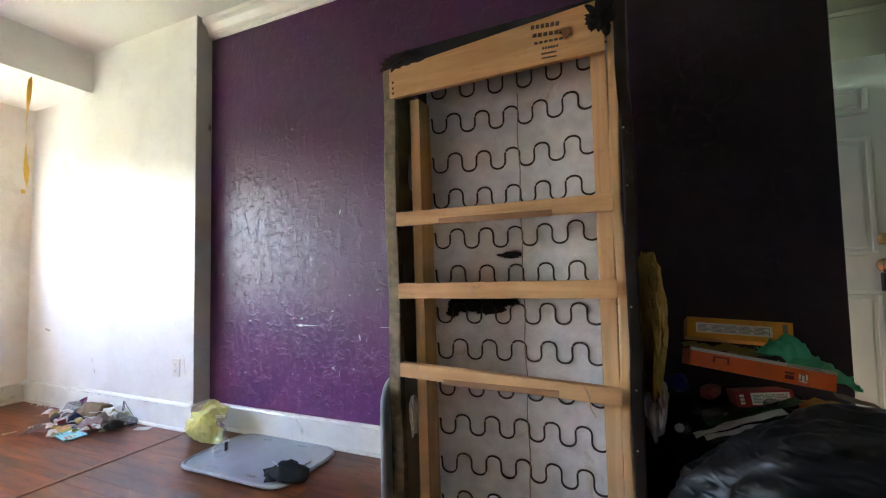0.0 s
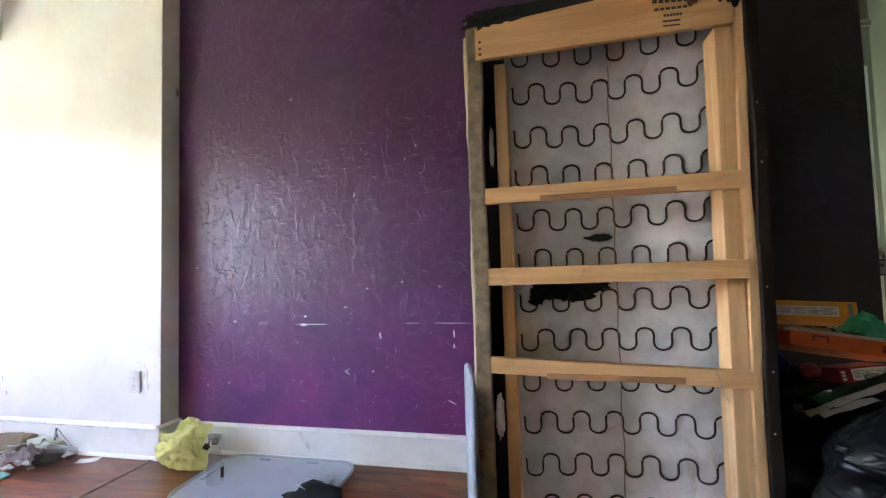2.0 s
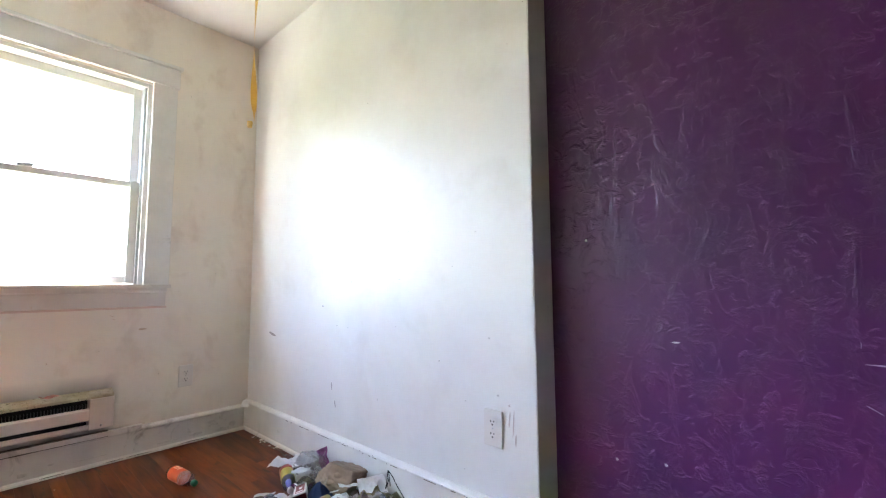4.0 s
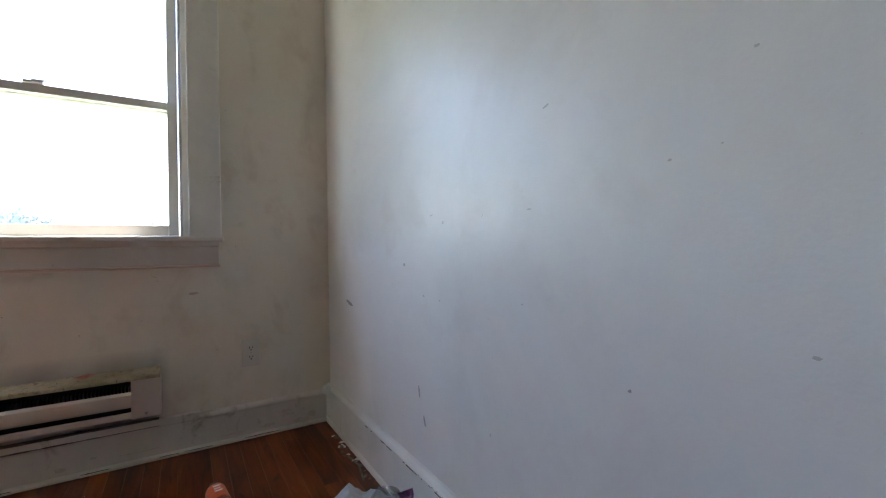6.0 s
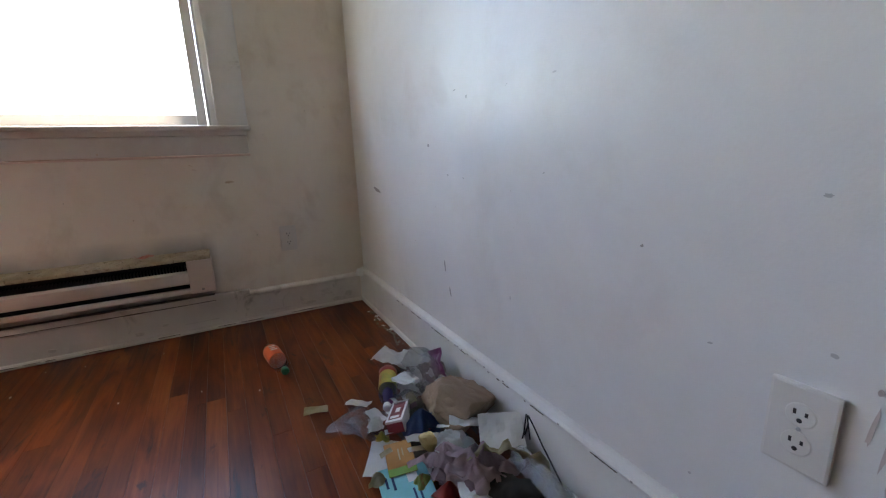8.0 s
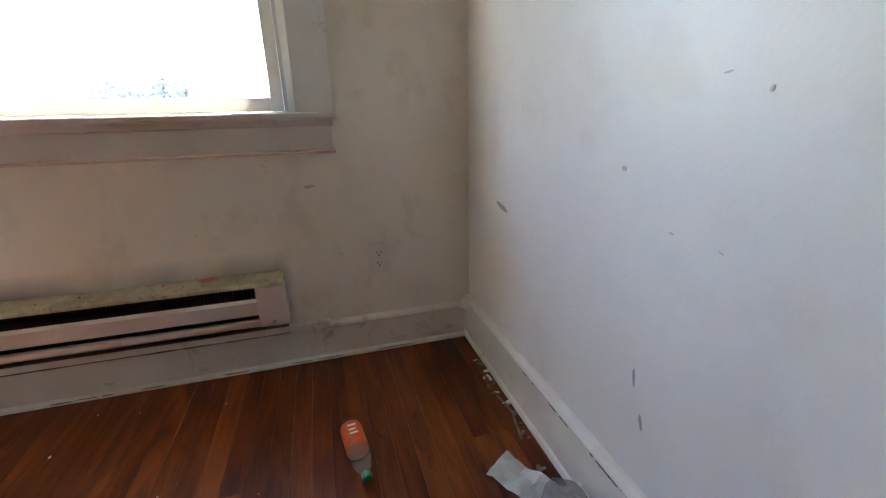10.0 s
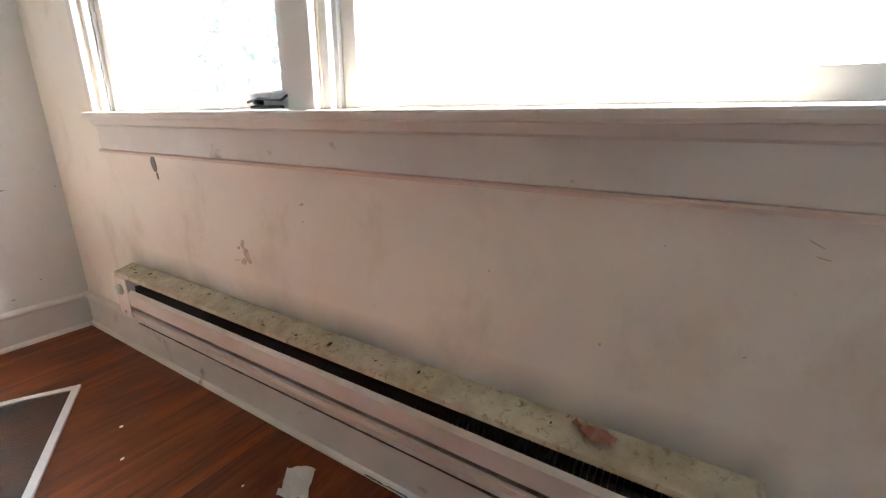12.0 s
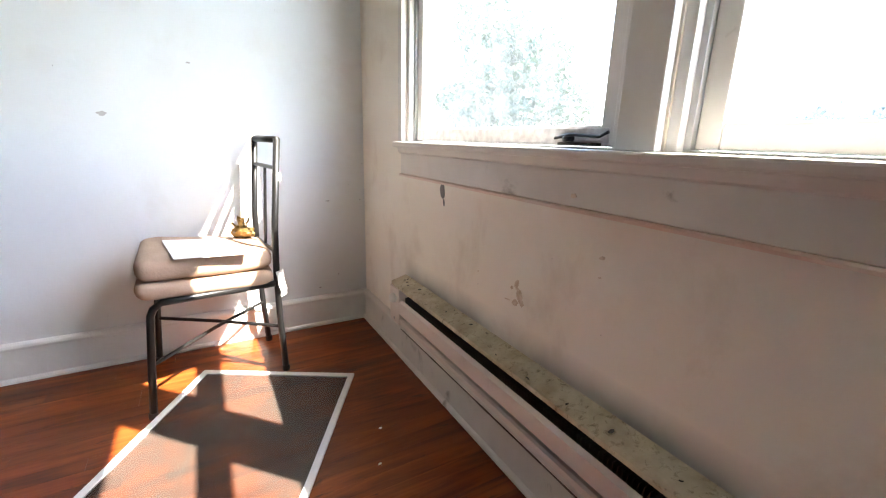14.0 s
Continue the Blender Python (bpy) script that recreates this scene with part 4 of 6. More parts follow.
solo("paper_sheet", moved(slab([(0.14, -0.12), (0.09, 0.17), (-0.14, 0.12), (-0.07, -0.14)], 0.0, 0.0015, 0.004, 0), pose(0.735, -2.885, 0.5445, 0, -4.9, 0)), PAPER, "white paper sheet lying on the cushion", "paper", (0.735, -2.885, 0.5445))
GOLD = surf("gold foil", (0.40, 0.27, 0.10), (0.16, 0.09, 0.03), 40, 0.45, 0.6, 60, 0.9)
gold = thing("gift_bow", (0.590, -3.07, 0.528), "crumpled gold foil bow behind the chair seat", "bow")
for i in range(11):
    rnd = random.Random(60 + i)
    leaf = crumple(0.055, 0.016, 0.010, 60 + i, nx=8, ny=3, curl=0.012)
    part("loop", moved(leaf, pose(0.590 + rnd.uniform(-0.022, 0.022), -3.07 + rnd.uniform(-0.022, 0.022), 0.553 + rnd.uniform(0.0, 0.030), rnd.uniform(-40, 40), rnd.uniform(-75, -20), i * 33)), GOLD, gold)
part("knot", moved(crumpled(0.036, (1.2, 1.2, 0.85), 4, 9, 0.25, 3, None, 0.6), Matrix.Translation((0.590, -3.07, 0.551))), GOLD, gold)
solo("white_ribbon", moved(crumple(0.03, 0.12, 0.012, 9, nx=4, ny=12), pose(0.482, -2.815, 0.385, 80, 12, 20)), PAPER, "torn white ribbon tied to the chair leg", "ribbon", (0.482, -2.815, 0.385))
part("tape_scrap", boxed((0.458, -2.846, 0.785), (0.476, -2.838, 0.815), 0.002), PAPER, chair, "scrap of white tape")

# ---- window screen on the floor ----
C0, U, V = Vector((0.255, -2.658)), Vector((0.8710, -0.4913)), Vector((0.4913, 0.8710))
SW, SL = 0.615, 1.00
SCREENW = surf("white aluminium", (0.74, 0.74, 0.72), (0.62, 0.62, 0.60), 8, 0.45, 0.15, 60, stain=(0.3, 0.28, 0.25), stain_scale=12, stain_from=0.66)


def on_screen(u, v):
    p = C0 + U * u + V * v
    return (p.x, p.y)


screen = thing("window_screen", (*on_screen(SW / 2, SL / 2), 0.0), "white framed insect screen with dark mesh lying on the floor", "window screen")
for u0, u1, v0, v1 in ((0, SW, 0, 0.022), (0, SW, SL - 0.022, SL), (0, 0.022, 0.022, SL - 0.022), (SW - 0.022, SW, 0.022, SL - 0.022)):
    part("frame_bar", slab([on_screen(u0, v0), on_screen(u1, v0), on_screen(u1, v1), on_screen(u0, v1)], 0.001, 0.011, 0.001, 0.0015, 1), SCREENW, screen)
mm = bpy.data.materials.new("dark insect mesh")
mm.use_nodes = True
nt = mm.node_tree
nt.nodes["Principled BSDF"].inputs["Base Color"].default_value = (0.075, 0.064, 0.055, 1)
nt.nodes["Principled BSDF"].inputs["Roughness"].default_value = 0.38
tr = nt.nodes.new("ShaderNodeBsdfTransparent")
ms = nt.nodes.new("ShaderNodeMixShader")
nt.links.new(ramp(nt, noise_of(nt, coords(nt), 3.4, 6, 0.6, 1.0), (0.34, 0.84), (0.66, 0.50)), ms.inputs[0])
nt.links.new(nt.nodes["Principled BSDF"].outputs[0], ms.inputs[1])
nt.links.new(tr.outputs[0], ms.inputs[2])
nt.links.new(ms.outputs[0], nt.nodes["Material Output"].inputs["Surface"])
part("mesh", slab([on_screen(0.02, 0.02), on_screen(SW - 0.02, 0.02), on_screen(SW - 0.02, SL - 0.02), on_screen(0.02, SL - 0.02)], 0.0062, 0.0068, 0.001, 0, 1), mm, screen, "dark see-through mesh")

# ---- small litter on the alcove floor ----
solo("tissue", moved(crumple(0.095, 0.075, 0.024, 5), pose(0.148, -1.655, 0.004, 0, 0, 35)), PAPER, "crumpled white tissue on the floor", "tissue", (0.148, -1.655, 0.0))
CLEAR = thin_plastic("clear plastic", (0.80, 0.82, 0.84), 0.72, 0.12, 0.2)


def bottle(name, a, d, length, r, label, band, cap_mat, body_mat, wrap):
    """A drinks bottle lying along d from its foot at a: body, sleeve, cap."""
    d = Vector(d).normalized()
    t = thing(name, a, label, "bottle")
    part("body", lathe(bmesh.new(), [(r * 0.75, 0), (r * 0.98, 0.006), (r, 0.02), (r * 0.93, length * 0.25), (r, length * 0.3), (r, length * 0.62), (r * 0.9, length * 0.72), (r * 0.5, length * 0.86), (r * 0.36, length * 0.89), (r * 0.36, length * 0.93)], a, d), body_mat, t, smooth=True)
    part("sleeve", lathe(bmesh.new(), [(r * 1.02, length * band[0]), (r * 1.035, length * (band[0] + 0.02)), (r * 1.035, length * (band[1] - 0.02)), (r * 1.02, length * band[1])], a, d), wrap, t, "printed label sleeve", True)
    part("cap", lathe(bmesh.new(), [(r * 0.42, length * 0.91), (r * 0.44, length * 0.92), (r * 0.44, length * 0.99), (r * 0.38, length)], a, d), cap_mat, t, smooth=True)
    return t


GREEN = plain("green cap", (0.02, 0.22, 0.10), 0.35)
ORANGE = surf("orange label", (0.58, 0.075, 0.014), (0.70, 0.12, 0.025), 20, 0.4, 0.1, 60)
JUICE = thin_plastic("cloudy bottle plastic", (0.62, 0.54, 0.48), 0.70, 0.12, 0.1)
bt = bottle("drink_bottle", (0.466, -0.556, 0.031), (0.99, 0.14, 0.0), 0.225, 0.031, "orange labelled plastic bottle with green cap lying on floor", (0.10, 0.52), GREEN, JUICE, ORANGE)
for k, (a, w) in enumerate(((0.040, 0.012), (0.058, 0.010), (0.074, 0.011))):
    part("label_lettering", moved(boxed((0.0, -0.012, 0), (w * 0.55, 0.012 - 0.004 * (k % 2), 0.0008)), pose(0.466 + a, -0.556 + a * 0.14, 0.0634, 0, 0, 8)), PAPER, bt, "white lettering bar")
OLIVE = surf("faded card", (0.40, 0.36, 0.20), (0.55, 0.50, 0.35), 30, 0.7, 0.1, 60)
solo("card_scrap", moved(crumple(0.075, 0.042, 0.006, 7), pose(0.945, -0.472, 0.0015, 0, 0, 75)), OLIVE, "small olive packet scrap on the floor", "scrap", (0.945, -0.472, 0.0))
for i, (x, y) in enumerate(((0.62, -0.80), (0.22, -1.78), (0.30, -1.40), (0.16, -1.22), (0.55, -1.05), (0.34, -2.15), (0.20, -0.95), (0.72, -0.62), (0.28, -2.30), (0.13, -1.35))):
    solo("crumb", moved(lump(0.0025 + 0.0012 * (i % 3), (1.3, 0.8, 0.5), i, 0.4, 1), Matrix.Translation((x, y, 0.003))), PAPER, "tiny pale crumb of plaster on the floor", "crumb", (x, y, 0.0), group="crumbs on the floor")

# ---- heap of rubbish by the white wall ----
BROWN = surf("brown kraft paper", (0.33, 0.23, 0.15), (0.23, 0.155, 0.10), 14, 0.75, 0.9, 22)
NAVY = surf("navy knit", (0.025, 0.05, 0.13), (0.045, 0.075, 0.18), 30, 0.95, 0.5, 140)
MAUVE = surf("mauve cloth", (0.58, 0.44, 0.46), (0.44, 0.32, 0.35), 12, 0.95, 0.4, 120)
PLUM = surf("plum wrapper", (0.12, 0.02, 0.09), (0.22, 0.05, 0.17), 40, 0.3, 0.5, 60)
CYAN = surf("turquoise print", (0.16, 0.48, 0.55), (0.24, 0.58, 0.62), 9, 0.45, 0.05, 50)
TAN = plain("orange-brown print", (0.50, 0.25, 0.07), 0.5)
LIME = plain("green print", (0.22, 0.40, 0.08), 0.5)
DKRED = plain("dark red print", (0.22, 0.02, 0.03), 0.4)
RAINBOW = surf("rainbow label", (0.70, 0.42, 0.04), (0.20, 0.30, 0.08), 14, 0.35, 0.05, 60, stain=(0.5, 0.05, 0.04), stain_scale=18, stain_from=0.55)
PURPLEJ = thin_plastic("purple tinted plastic", (0.12, 0.10, 0.26), 0.3, 0.15, 0.1)
WHITECAP = plain("white cap", (0.78, 0.78, 0.76), 0.35, vary=0.95)
GREYF = thin_plastic("grey cling film", (0.42, 0.42, 0.44), 0.55, 0.25, 0.8)
G = "rubbish heap by the wall"


def litter(name, bm, m, material, label, category, smooth=False):
    return solo(name, moved(bm, m), material, label, category, m.translation, smooth, G)


b2 = bottle("drink_bottle", (0.945, -0.222, 0.062), (0.90, -0.36, -0.08), 0.185, 0.029, "small bottle with rainbow label and white cap", (0.10, 0.50), WHITECAP, PURPLEJ, RAINBOW)
part("red_base", lathe(bmesh.new(), [(0.027, -0.004), (0.031, 0.0), (0.031, 0.020), (0.030, 0.024)], (0.945, -0.222, 0.062), Vector((0.90, -0.36, -0.08)).normalized()), RED, b2, "red bottom band", True)


def carton(name, lo, hi, m, material, label, faces=()):
    """A printed carton with folded ends: body, end flaps and print panels on chosen faces."""
    t = tagged(new(name), label, "box")
    t.matrix_basis = m
    piece("body", mesh_of("body", boxed(lo, hi, 0.0015), material), t, Matrix())
    for fl, fh, fm in faces:
        piece("print_panel", mesh_of("print_panel", boxed(fl, fh), fm), t, Matrix())
    return t


litter("torn_paper", crumple(0.20, 0.085, 0.018, 11, nx=16), pose(0.835, -0.150, 0.040, 8, -6, 22), PAPER, "torn white paper in the rubbish heap", "paper")
litter("torn_paper", crumple(0.10, 0.06, 0.020, 12), pose(0.905, -0.120, 0.062, 18, 6, 30), PAPER, "torn white paper in the rubbish heap", "paper")
litter("torn_paper", draped(0.20, 0.11, 0.025, 0.026, 13, 30, 0.0015, 1.7), pose(1.02, -0.165, 0.030, 6, 4, -8), PAPER, "crumpled white paper in the rubbish heap", "paper")
litter("torn_paper", crumple(0.085, 0.035, 0.008, 15), pose(0.995, -0.345, 0.010, 0, -8, 40), PAPER, "torn white paper at the heap's edge", "paper")
litter("torn_paper", crumple(0.12, 0.08, 0.008, 16), pose(1.270, -0.365, 0.010, 0, 4, -30), PAPER, "torn white paper in the rubbish heap", "paper")
litter("torn_paper", draped(0.14, 0.11, 0.02, 0.024, 14, 26, 0.0015, 1.8), pose(1.345, -0.185, 0.035, 0, 6, 20), PAPER, "crumpled white paper in the rubbish heap", "paper")
litter("plastic_bag", crumpled(0.095, (1.15, 0.85, 0.85), 3, 30, 0.08, 4, -0.05), pose(0.975, -0.100, 0.050), GREYF, "crumpled clear plastic bag in the heap", "plastic bag")
litter("plastic_film", draped(0.19, 0.15, 0.03, 0.018, 17, freq=0.7, thick=0.0015), pose(1.090, -0.365, 0.008, 0, -5, 40), GREYF, "crumpled clear film at the heap's edge", "plastic film")
litter("plastic_film", draped(0.15, 0.12, 0.03, 0.02, 18, freq=0.8, thick=0.0015), pose(1.125, -0.225, 0.045, 0, -5, -20), GREYF, "crumpled clear film in the heap", "plastic film")
litter("chip_wrapper", crumple(0.14, 0.055, 0.022, 17, nx=16), pose(1.035, -0.062, 0.072, 65, 60, 5), PLUM, "shiny plum wrapper leaning on the baseboard", "wrapper")
litter("foil_scrap", draped(0.075, 0.055, 0.02, 0.015, 31, freq=2.0), pose(1.085, -0.150, 0.055), surf("crumpled foil", (0.6, 0.6, 0.6), (0.4, 0.4, 0.42), 20, 0.25, 0.5, 50, 0.9), "crumpled silver foil in the heap", "foil")
tagged(carton("red_packet", (-0.024, -0.062, 0), (0.024, 0.062, 0.036), pose(1.185, -0.275, 0.038, -8, -14, 60), DKRED, "dark red and white cardboard packet in the heap",
       (((0.0235, -0.0625, -0.0005), (0.0245, 0.0625, 0.0365), PAPER), ((-0.0246, -0.0622, 0.030), (0.0246, 0.0622, 0.0366), PAPER), ((-0.018, -0.05, 0.0364), (0.018, 0.05, 0.0370), DKRED),
        ((-0.005, -0.012, 0.0368), (0.008, 0.014, 0.0374), PAPER), ((-0.014, -0.045, 0.0368), (0.012, -0.032, 0.0374), PAPER))), group=G)
litter("knit_hat", draped(0.15, 0.13, 0.040, 0.034, 8, 34, 0.005, 1.2), pose(1.245, -0.228, 0.040, 0, 0, 30), NAVY, "navy knitted cloth in the heap", "cloth", True)
litter("paper_bag", crumpled(0.110, (1.15, 0.92, 0.74), 11, 14, 0.055, 5, -0.068, 0.60), pose(1.232, -0.125, 0.070, 10, 0, 20), BROWN, "crumpled brown paper bag in the heap", "paper bag")
book = tagged(carton("picture_book", (-0.105, -0.062, 0), (0.105, 0.062, 0.008), pose(1.425, -0.352, 0.010, 2, 2, -8), CYAN, "turquoise printed leaflet at the heap's edge",
       (((-0.085, 0.008, 0.008), (-0.040, 0.034, 0.0086), PAPER), ((0.035, -0.045, 0.008), (0.075, -0.030, 0.0086), RED), ((0.03, -0.020, 0.008), (0.085, -0.010, 0.0086), RED), ((0.045, 0.000, 0.008), (0.07, 0.012, 0.0086), RED),
        ((-0.020, 0.025, 0.008), (0.02, 0.030, 0.0086), NAVY), ((-0.020, 0.012, 0.008), (0.012, 0.017, 0.0086), NAVY), ((-0.075, -0.030, 0.008), (-0.030, -0.024, 0.0086), NAVY), ((-0.075, -0.046, 0.008), (-0.040, -0.040, 0.0086), NAVY))), group=G)
tagged(carton("printed_card", (-0.052, -0.036, 0), (0.052, 0.036, 0.002), pose(1.310, -0.330, 0.030, 4, 8, -12), TAN, "orange-brown and green printed card",
       (((0.030, -0.036, 0.002), (0.052, 0.036, 0.0027), LIME), ((-0.028, -0.003, 0.002), (0.008, 0.001, 0.0027), OLIVE), ((-0.028, 0.008, 0.002), (-0.004, 0.011, 0.0027), OLIVE))), group=G)
litter("yellow_scrap", crumpled(0.028, (1.0, 0.9, 1.0), 21, 9, 0.1, 3, -0.02, 0.6), pose(1.325, -0.252, 0.062), surf("pale mustard card", (0.52, 0.42, 0.20), (0.42, 0.33, 0.15), 30, 0.7, 0.1, 60), "pale yellow crumpled scrap in the heap", "scrap")
litter("paper_sheet", crumple(0.115, 0.10, 0.008, 19), pose(1.415, -0.085, 0.085, 24, -6, 60), PAPER, "white sheet of paper lying over the heap", "paper")
litter("mauve_cloth", draped(0.20, 0.17, 0.050, 0.042, 14.3, 44, 0.003, 1.5), pose(1.470, -0.180, 0.028, 0, 0, 40), MAUVE, "crumpled mauve cloth in the heap", "cloth", True)
litter("mauve_cloth", draped(0.12, 0.10, 0.035, 0.030, 15.7, 34, 0.003, 1.7), pose(1.385, -0.235, 0.026, 0, 0, 10), MAUVE, "crumpled mauve rag end in the heap", "cloth", True)
litter("red_scrap", draped(0.075, 0.06, 0.028, 0.012, 23, 14), pose(1.470, -0.275, 0.020, 0, 0, 30), RED, "red plastic scrap in the heap", "scrap", True)
cup = thing("plastic_cup", (1.53, -0.085, 0.05), "clear plastic cup lying in the heap", "cup")
cup["group"] = G
part("body", lathe(bmesh.new(), [(0.022, 0), (0.025, 0.004), (0.031, 0.150), (0.034, 0.153), (0.031, 0.156), (0.029, 0.153), (0.022, 0.010)], (1.475, -0.080, 0.060), (0.95, 0.05, -0.20)), CLEAR, cup, smooth=True)
part("lid", lathe(bmesh.new(), [(0.034, 0.150), (0.035, 0.155), (0.032, 0.163), (0.012, 0.165)], (1.475, -0.080, 0.060), (0.95, 0.05, -0.20)), CLEAR, cup, smooth=True)
litter("fabric_strap", crumple(0.20, 0.018, 0.05, 26, nx=18, ny=2, curl=-0.05), pose(1.50, -0.125, 0.085, 0, 0, 62), OLIVE, "beige fabric strap arching over the heap", "strap", True)
solo("black_wire", tube(bmesh.new(), [(1.45, -0.045, 0.05), (1.465, -0.04, 0.11), (1.475, -0.045, 0.150), (1.50, -0.050, 0.140), (1.53, -0.05, 0.11), (1.60, -0.052, 0.055), (1.65, -0.06, 0.010)], 0.0020, 6), BLACK, "thin black wire curling out of the heap", "wire", (1.45, -0.045, 0.0), group=G)
solo("black_wire", tube(bmesh.new(), [(1.455, -0.055, 0.05), (1.465, -0.05, 0.10), (1.470, -0.048, 0.153), (1.478, -0.052, 0.157), (1.495, -0.056, 0.10)], 0.0020, 6), BLACK, "thin black wire curling out of the heap", "wire", (1.455, -0.055, 0.0), group=G)
litter("green_foil", crumple(0.08, 0.030, 0.012, 28), pose(1.50, -0.405, 0.005, 0, 0, -15), surf("green foil", (0.04, 0.30, 0.14), (0.10, 0.45, 0.25), 30, 0.25, 0.5, 60, 0.7), "green foil scrap at the heap's edge", "foil")
litter("white_card", crumple(0.11, 0.06, 0.004, 29), pose(1.76, -0.085, 0.002, 0, 0, 25), PAPER, "small white card on the floor", "card")
litter("dark_sock", draped(0.19, 0.13, 0.055, 0.022, 33, 26, 0.005), pose(1.55, -0.155, 0.012, 0, 0, 60), surf("olive grey cloth", (0.07, 0.06, 0.05), (0.13, 0.115, 0.09), 14, 0.95, 0.4, 100), "dark grey rag in the heap", "cloth", True)
litter("dark_rag", draped(0.42, 0.22, 0.040, 0.018, 35, 30, 0.005), pose(1.22, -0.20, 0.008, 0, 0, -6), surf("dim brown cloth", (0.06, 0.045, 0.04), (0.11, 0.09, 0.08), 14, 0.95, 0.4, 100), "flattened dark rag under the rubbish", "cloth", True)
for i, (x, y, mt) in enumerate(((1.37, -0.265, PAPER), (1.42, -0.27, MAUVE), (1.36, -0.215, PAPER), (1.09, -0.26, PAPER), (1.15, -0.34, PAPER), (1.14, -0.395, GREYF), (1.57, -0.24, OLIVE), (1.63, -0.10, PAPER), (1.535, -0.32, PAPER), (0.955, -0.055, PAPER), (1.32, -0.06, GREYF), (0.90, -0.055, PAPER), (1.40, -0.31, RAINBOW), (1.22, -0.345, RAINBOW), (1.06, -0.07, PAPER), (1.34, -0.40, OLIVE))):
    rnd = random.Random(900 + i)
    litter("scrap", draped(rnd.uniform(0.045, 0.085), rnd.uniform(0.035, 0.06), 0.016, 0.012, 50 + i, 10, 0.002, 2.0), pose(x, y, 0.012 + 0.018 * (i % 3), rnd.uniform(-12, 12), rnd.uniform(-12, 12), i * 40), mt, "small crumpled scrap in the heap", "scrap")
for i in range(34):
    rnd = random.Random(1200 + i)
    x = rnd.uniform(0.92, 1.60)
    y = -0.07 - (0.31 if x > 1.02 else 0.15) * rnd.random()
    litter("scrap", crumple(rnd.uniform(0.02, 0.05), rnd.uniform(0.012, 0.03), 0.010, 200 + i, nx=5, ny=5), pose(x, y, 0.035 + 0.035 * rnd.random() * (1 - abs(y + 0.2) / 0.2), rnd.uniform(-25, 25), rnd.uniform(-25, 25), rnd.uniform(0, 180)),
           (PAPER, PAPER, OLIVE, GREYF, PAPER, MAUVE, PLUM)[i % 7], "small torn scrap in the heap", "scrap")
for i, (x, y, z, rx, ry, rz, w, h) in enumerate(((1.06, -0.21, 0.085, 5, -14, 10, 0.09, 0.05), (1.34, -0.155, 0.085, -8, 10, 60, 0.08, 0.05), (1.40, -0.225, 0.065, 6, -10, 20, 0.08, 0.04),
        (1.52, -0.235, 0.050, -6, 8, 70, 0.07, 0.05), (1.12, -0.33, 0.03, 0, 5, 15, 0.07, 0.04), (1.30, -0.275, 0.055, 6, 12, 80, 0.06, 0.03))):
    litter("paper_scrap", crumple(w, h, 0.012, 130 + i, nx=6, ny=6), pose(x, y, z, rx, ry, rz), PAPER if i != 2 else MAUVE, "creased pale paper scrap on top of the heap", "paper")
DEBRIS = surf("grey plaster dust", (0.30, 0.26, 0.22), (0.16, 0.12, 0.09), 60, 0.9, 0.4, 80)
for i in range(26):
    rnd = random.Random(1500 + i)
    x = rnd.uniform(0.22, 0.90)
    y = -0.040 - 0.045 * rnd.random() ** 2
    q = lump(rnd.uniform(0.004, 0.011), (1.6, 0.8, 0.5), i, 0.5, 2)
    solo("plaster_crumb", moved(q, pose(x, y, 0.003, 0, 0, rnd.uniform(0, 180))), (DEBRIS, DEBRIS, PAPER)[i % 3], "crumb of fallen plaster along the baseboard", "crumb", (x, y, 0.0), group="crumbs along the baseboard")
for i, (x, y, a) in enumerate(((0.60, -0.060, -12), (0.50, -0.052, 8))):
    solo("wood_splinter", moved(boxed((-0.055, -0.004, 0.0), (0.055, 0.004, 0.004), 0.0015), pose(x, y, 0.001, 0, 0, a)), DEBRIS, "thin grey splinter of wood by the baseboard", "splinter", (x, y, 0.0))
solo("paint_flake", moved(crumple(0.05, 0.04, 0.01, 60, nx=5, ny=5), pose(0.060, -0.034, 0.168, 60, 0, 30)), PAPER, "curled flake of white paint on the corner baseboard", "flake", (0.060, -0.034, 0.165))

# ---- tote lid, spray bottle, cap and yellow bag ----
LIDG = surf("grey tote plastic", (0.36, 0.40, 0.46), (0.30, 0.34, 0.385), 5, 0.38, 0.1, 80, stain=(0.40, 0.38, 0.36), stain_scale=6, stain_from=0.68)


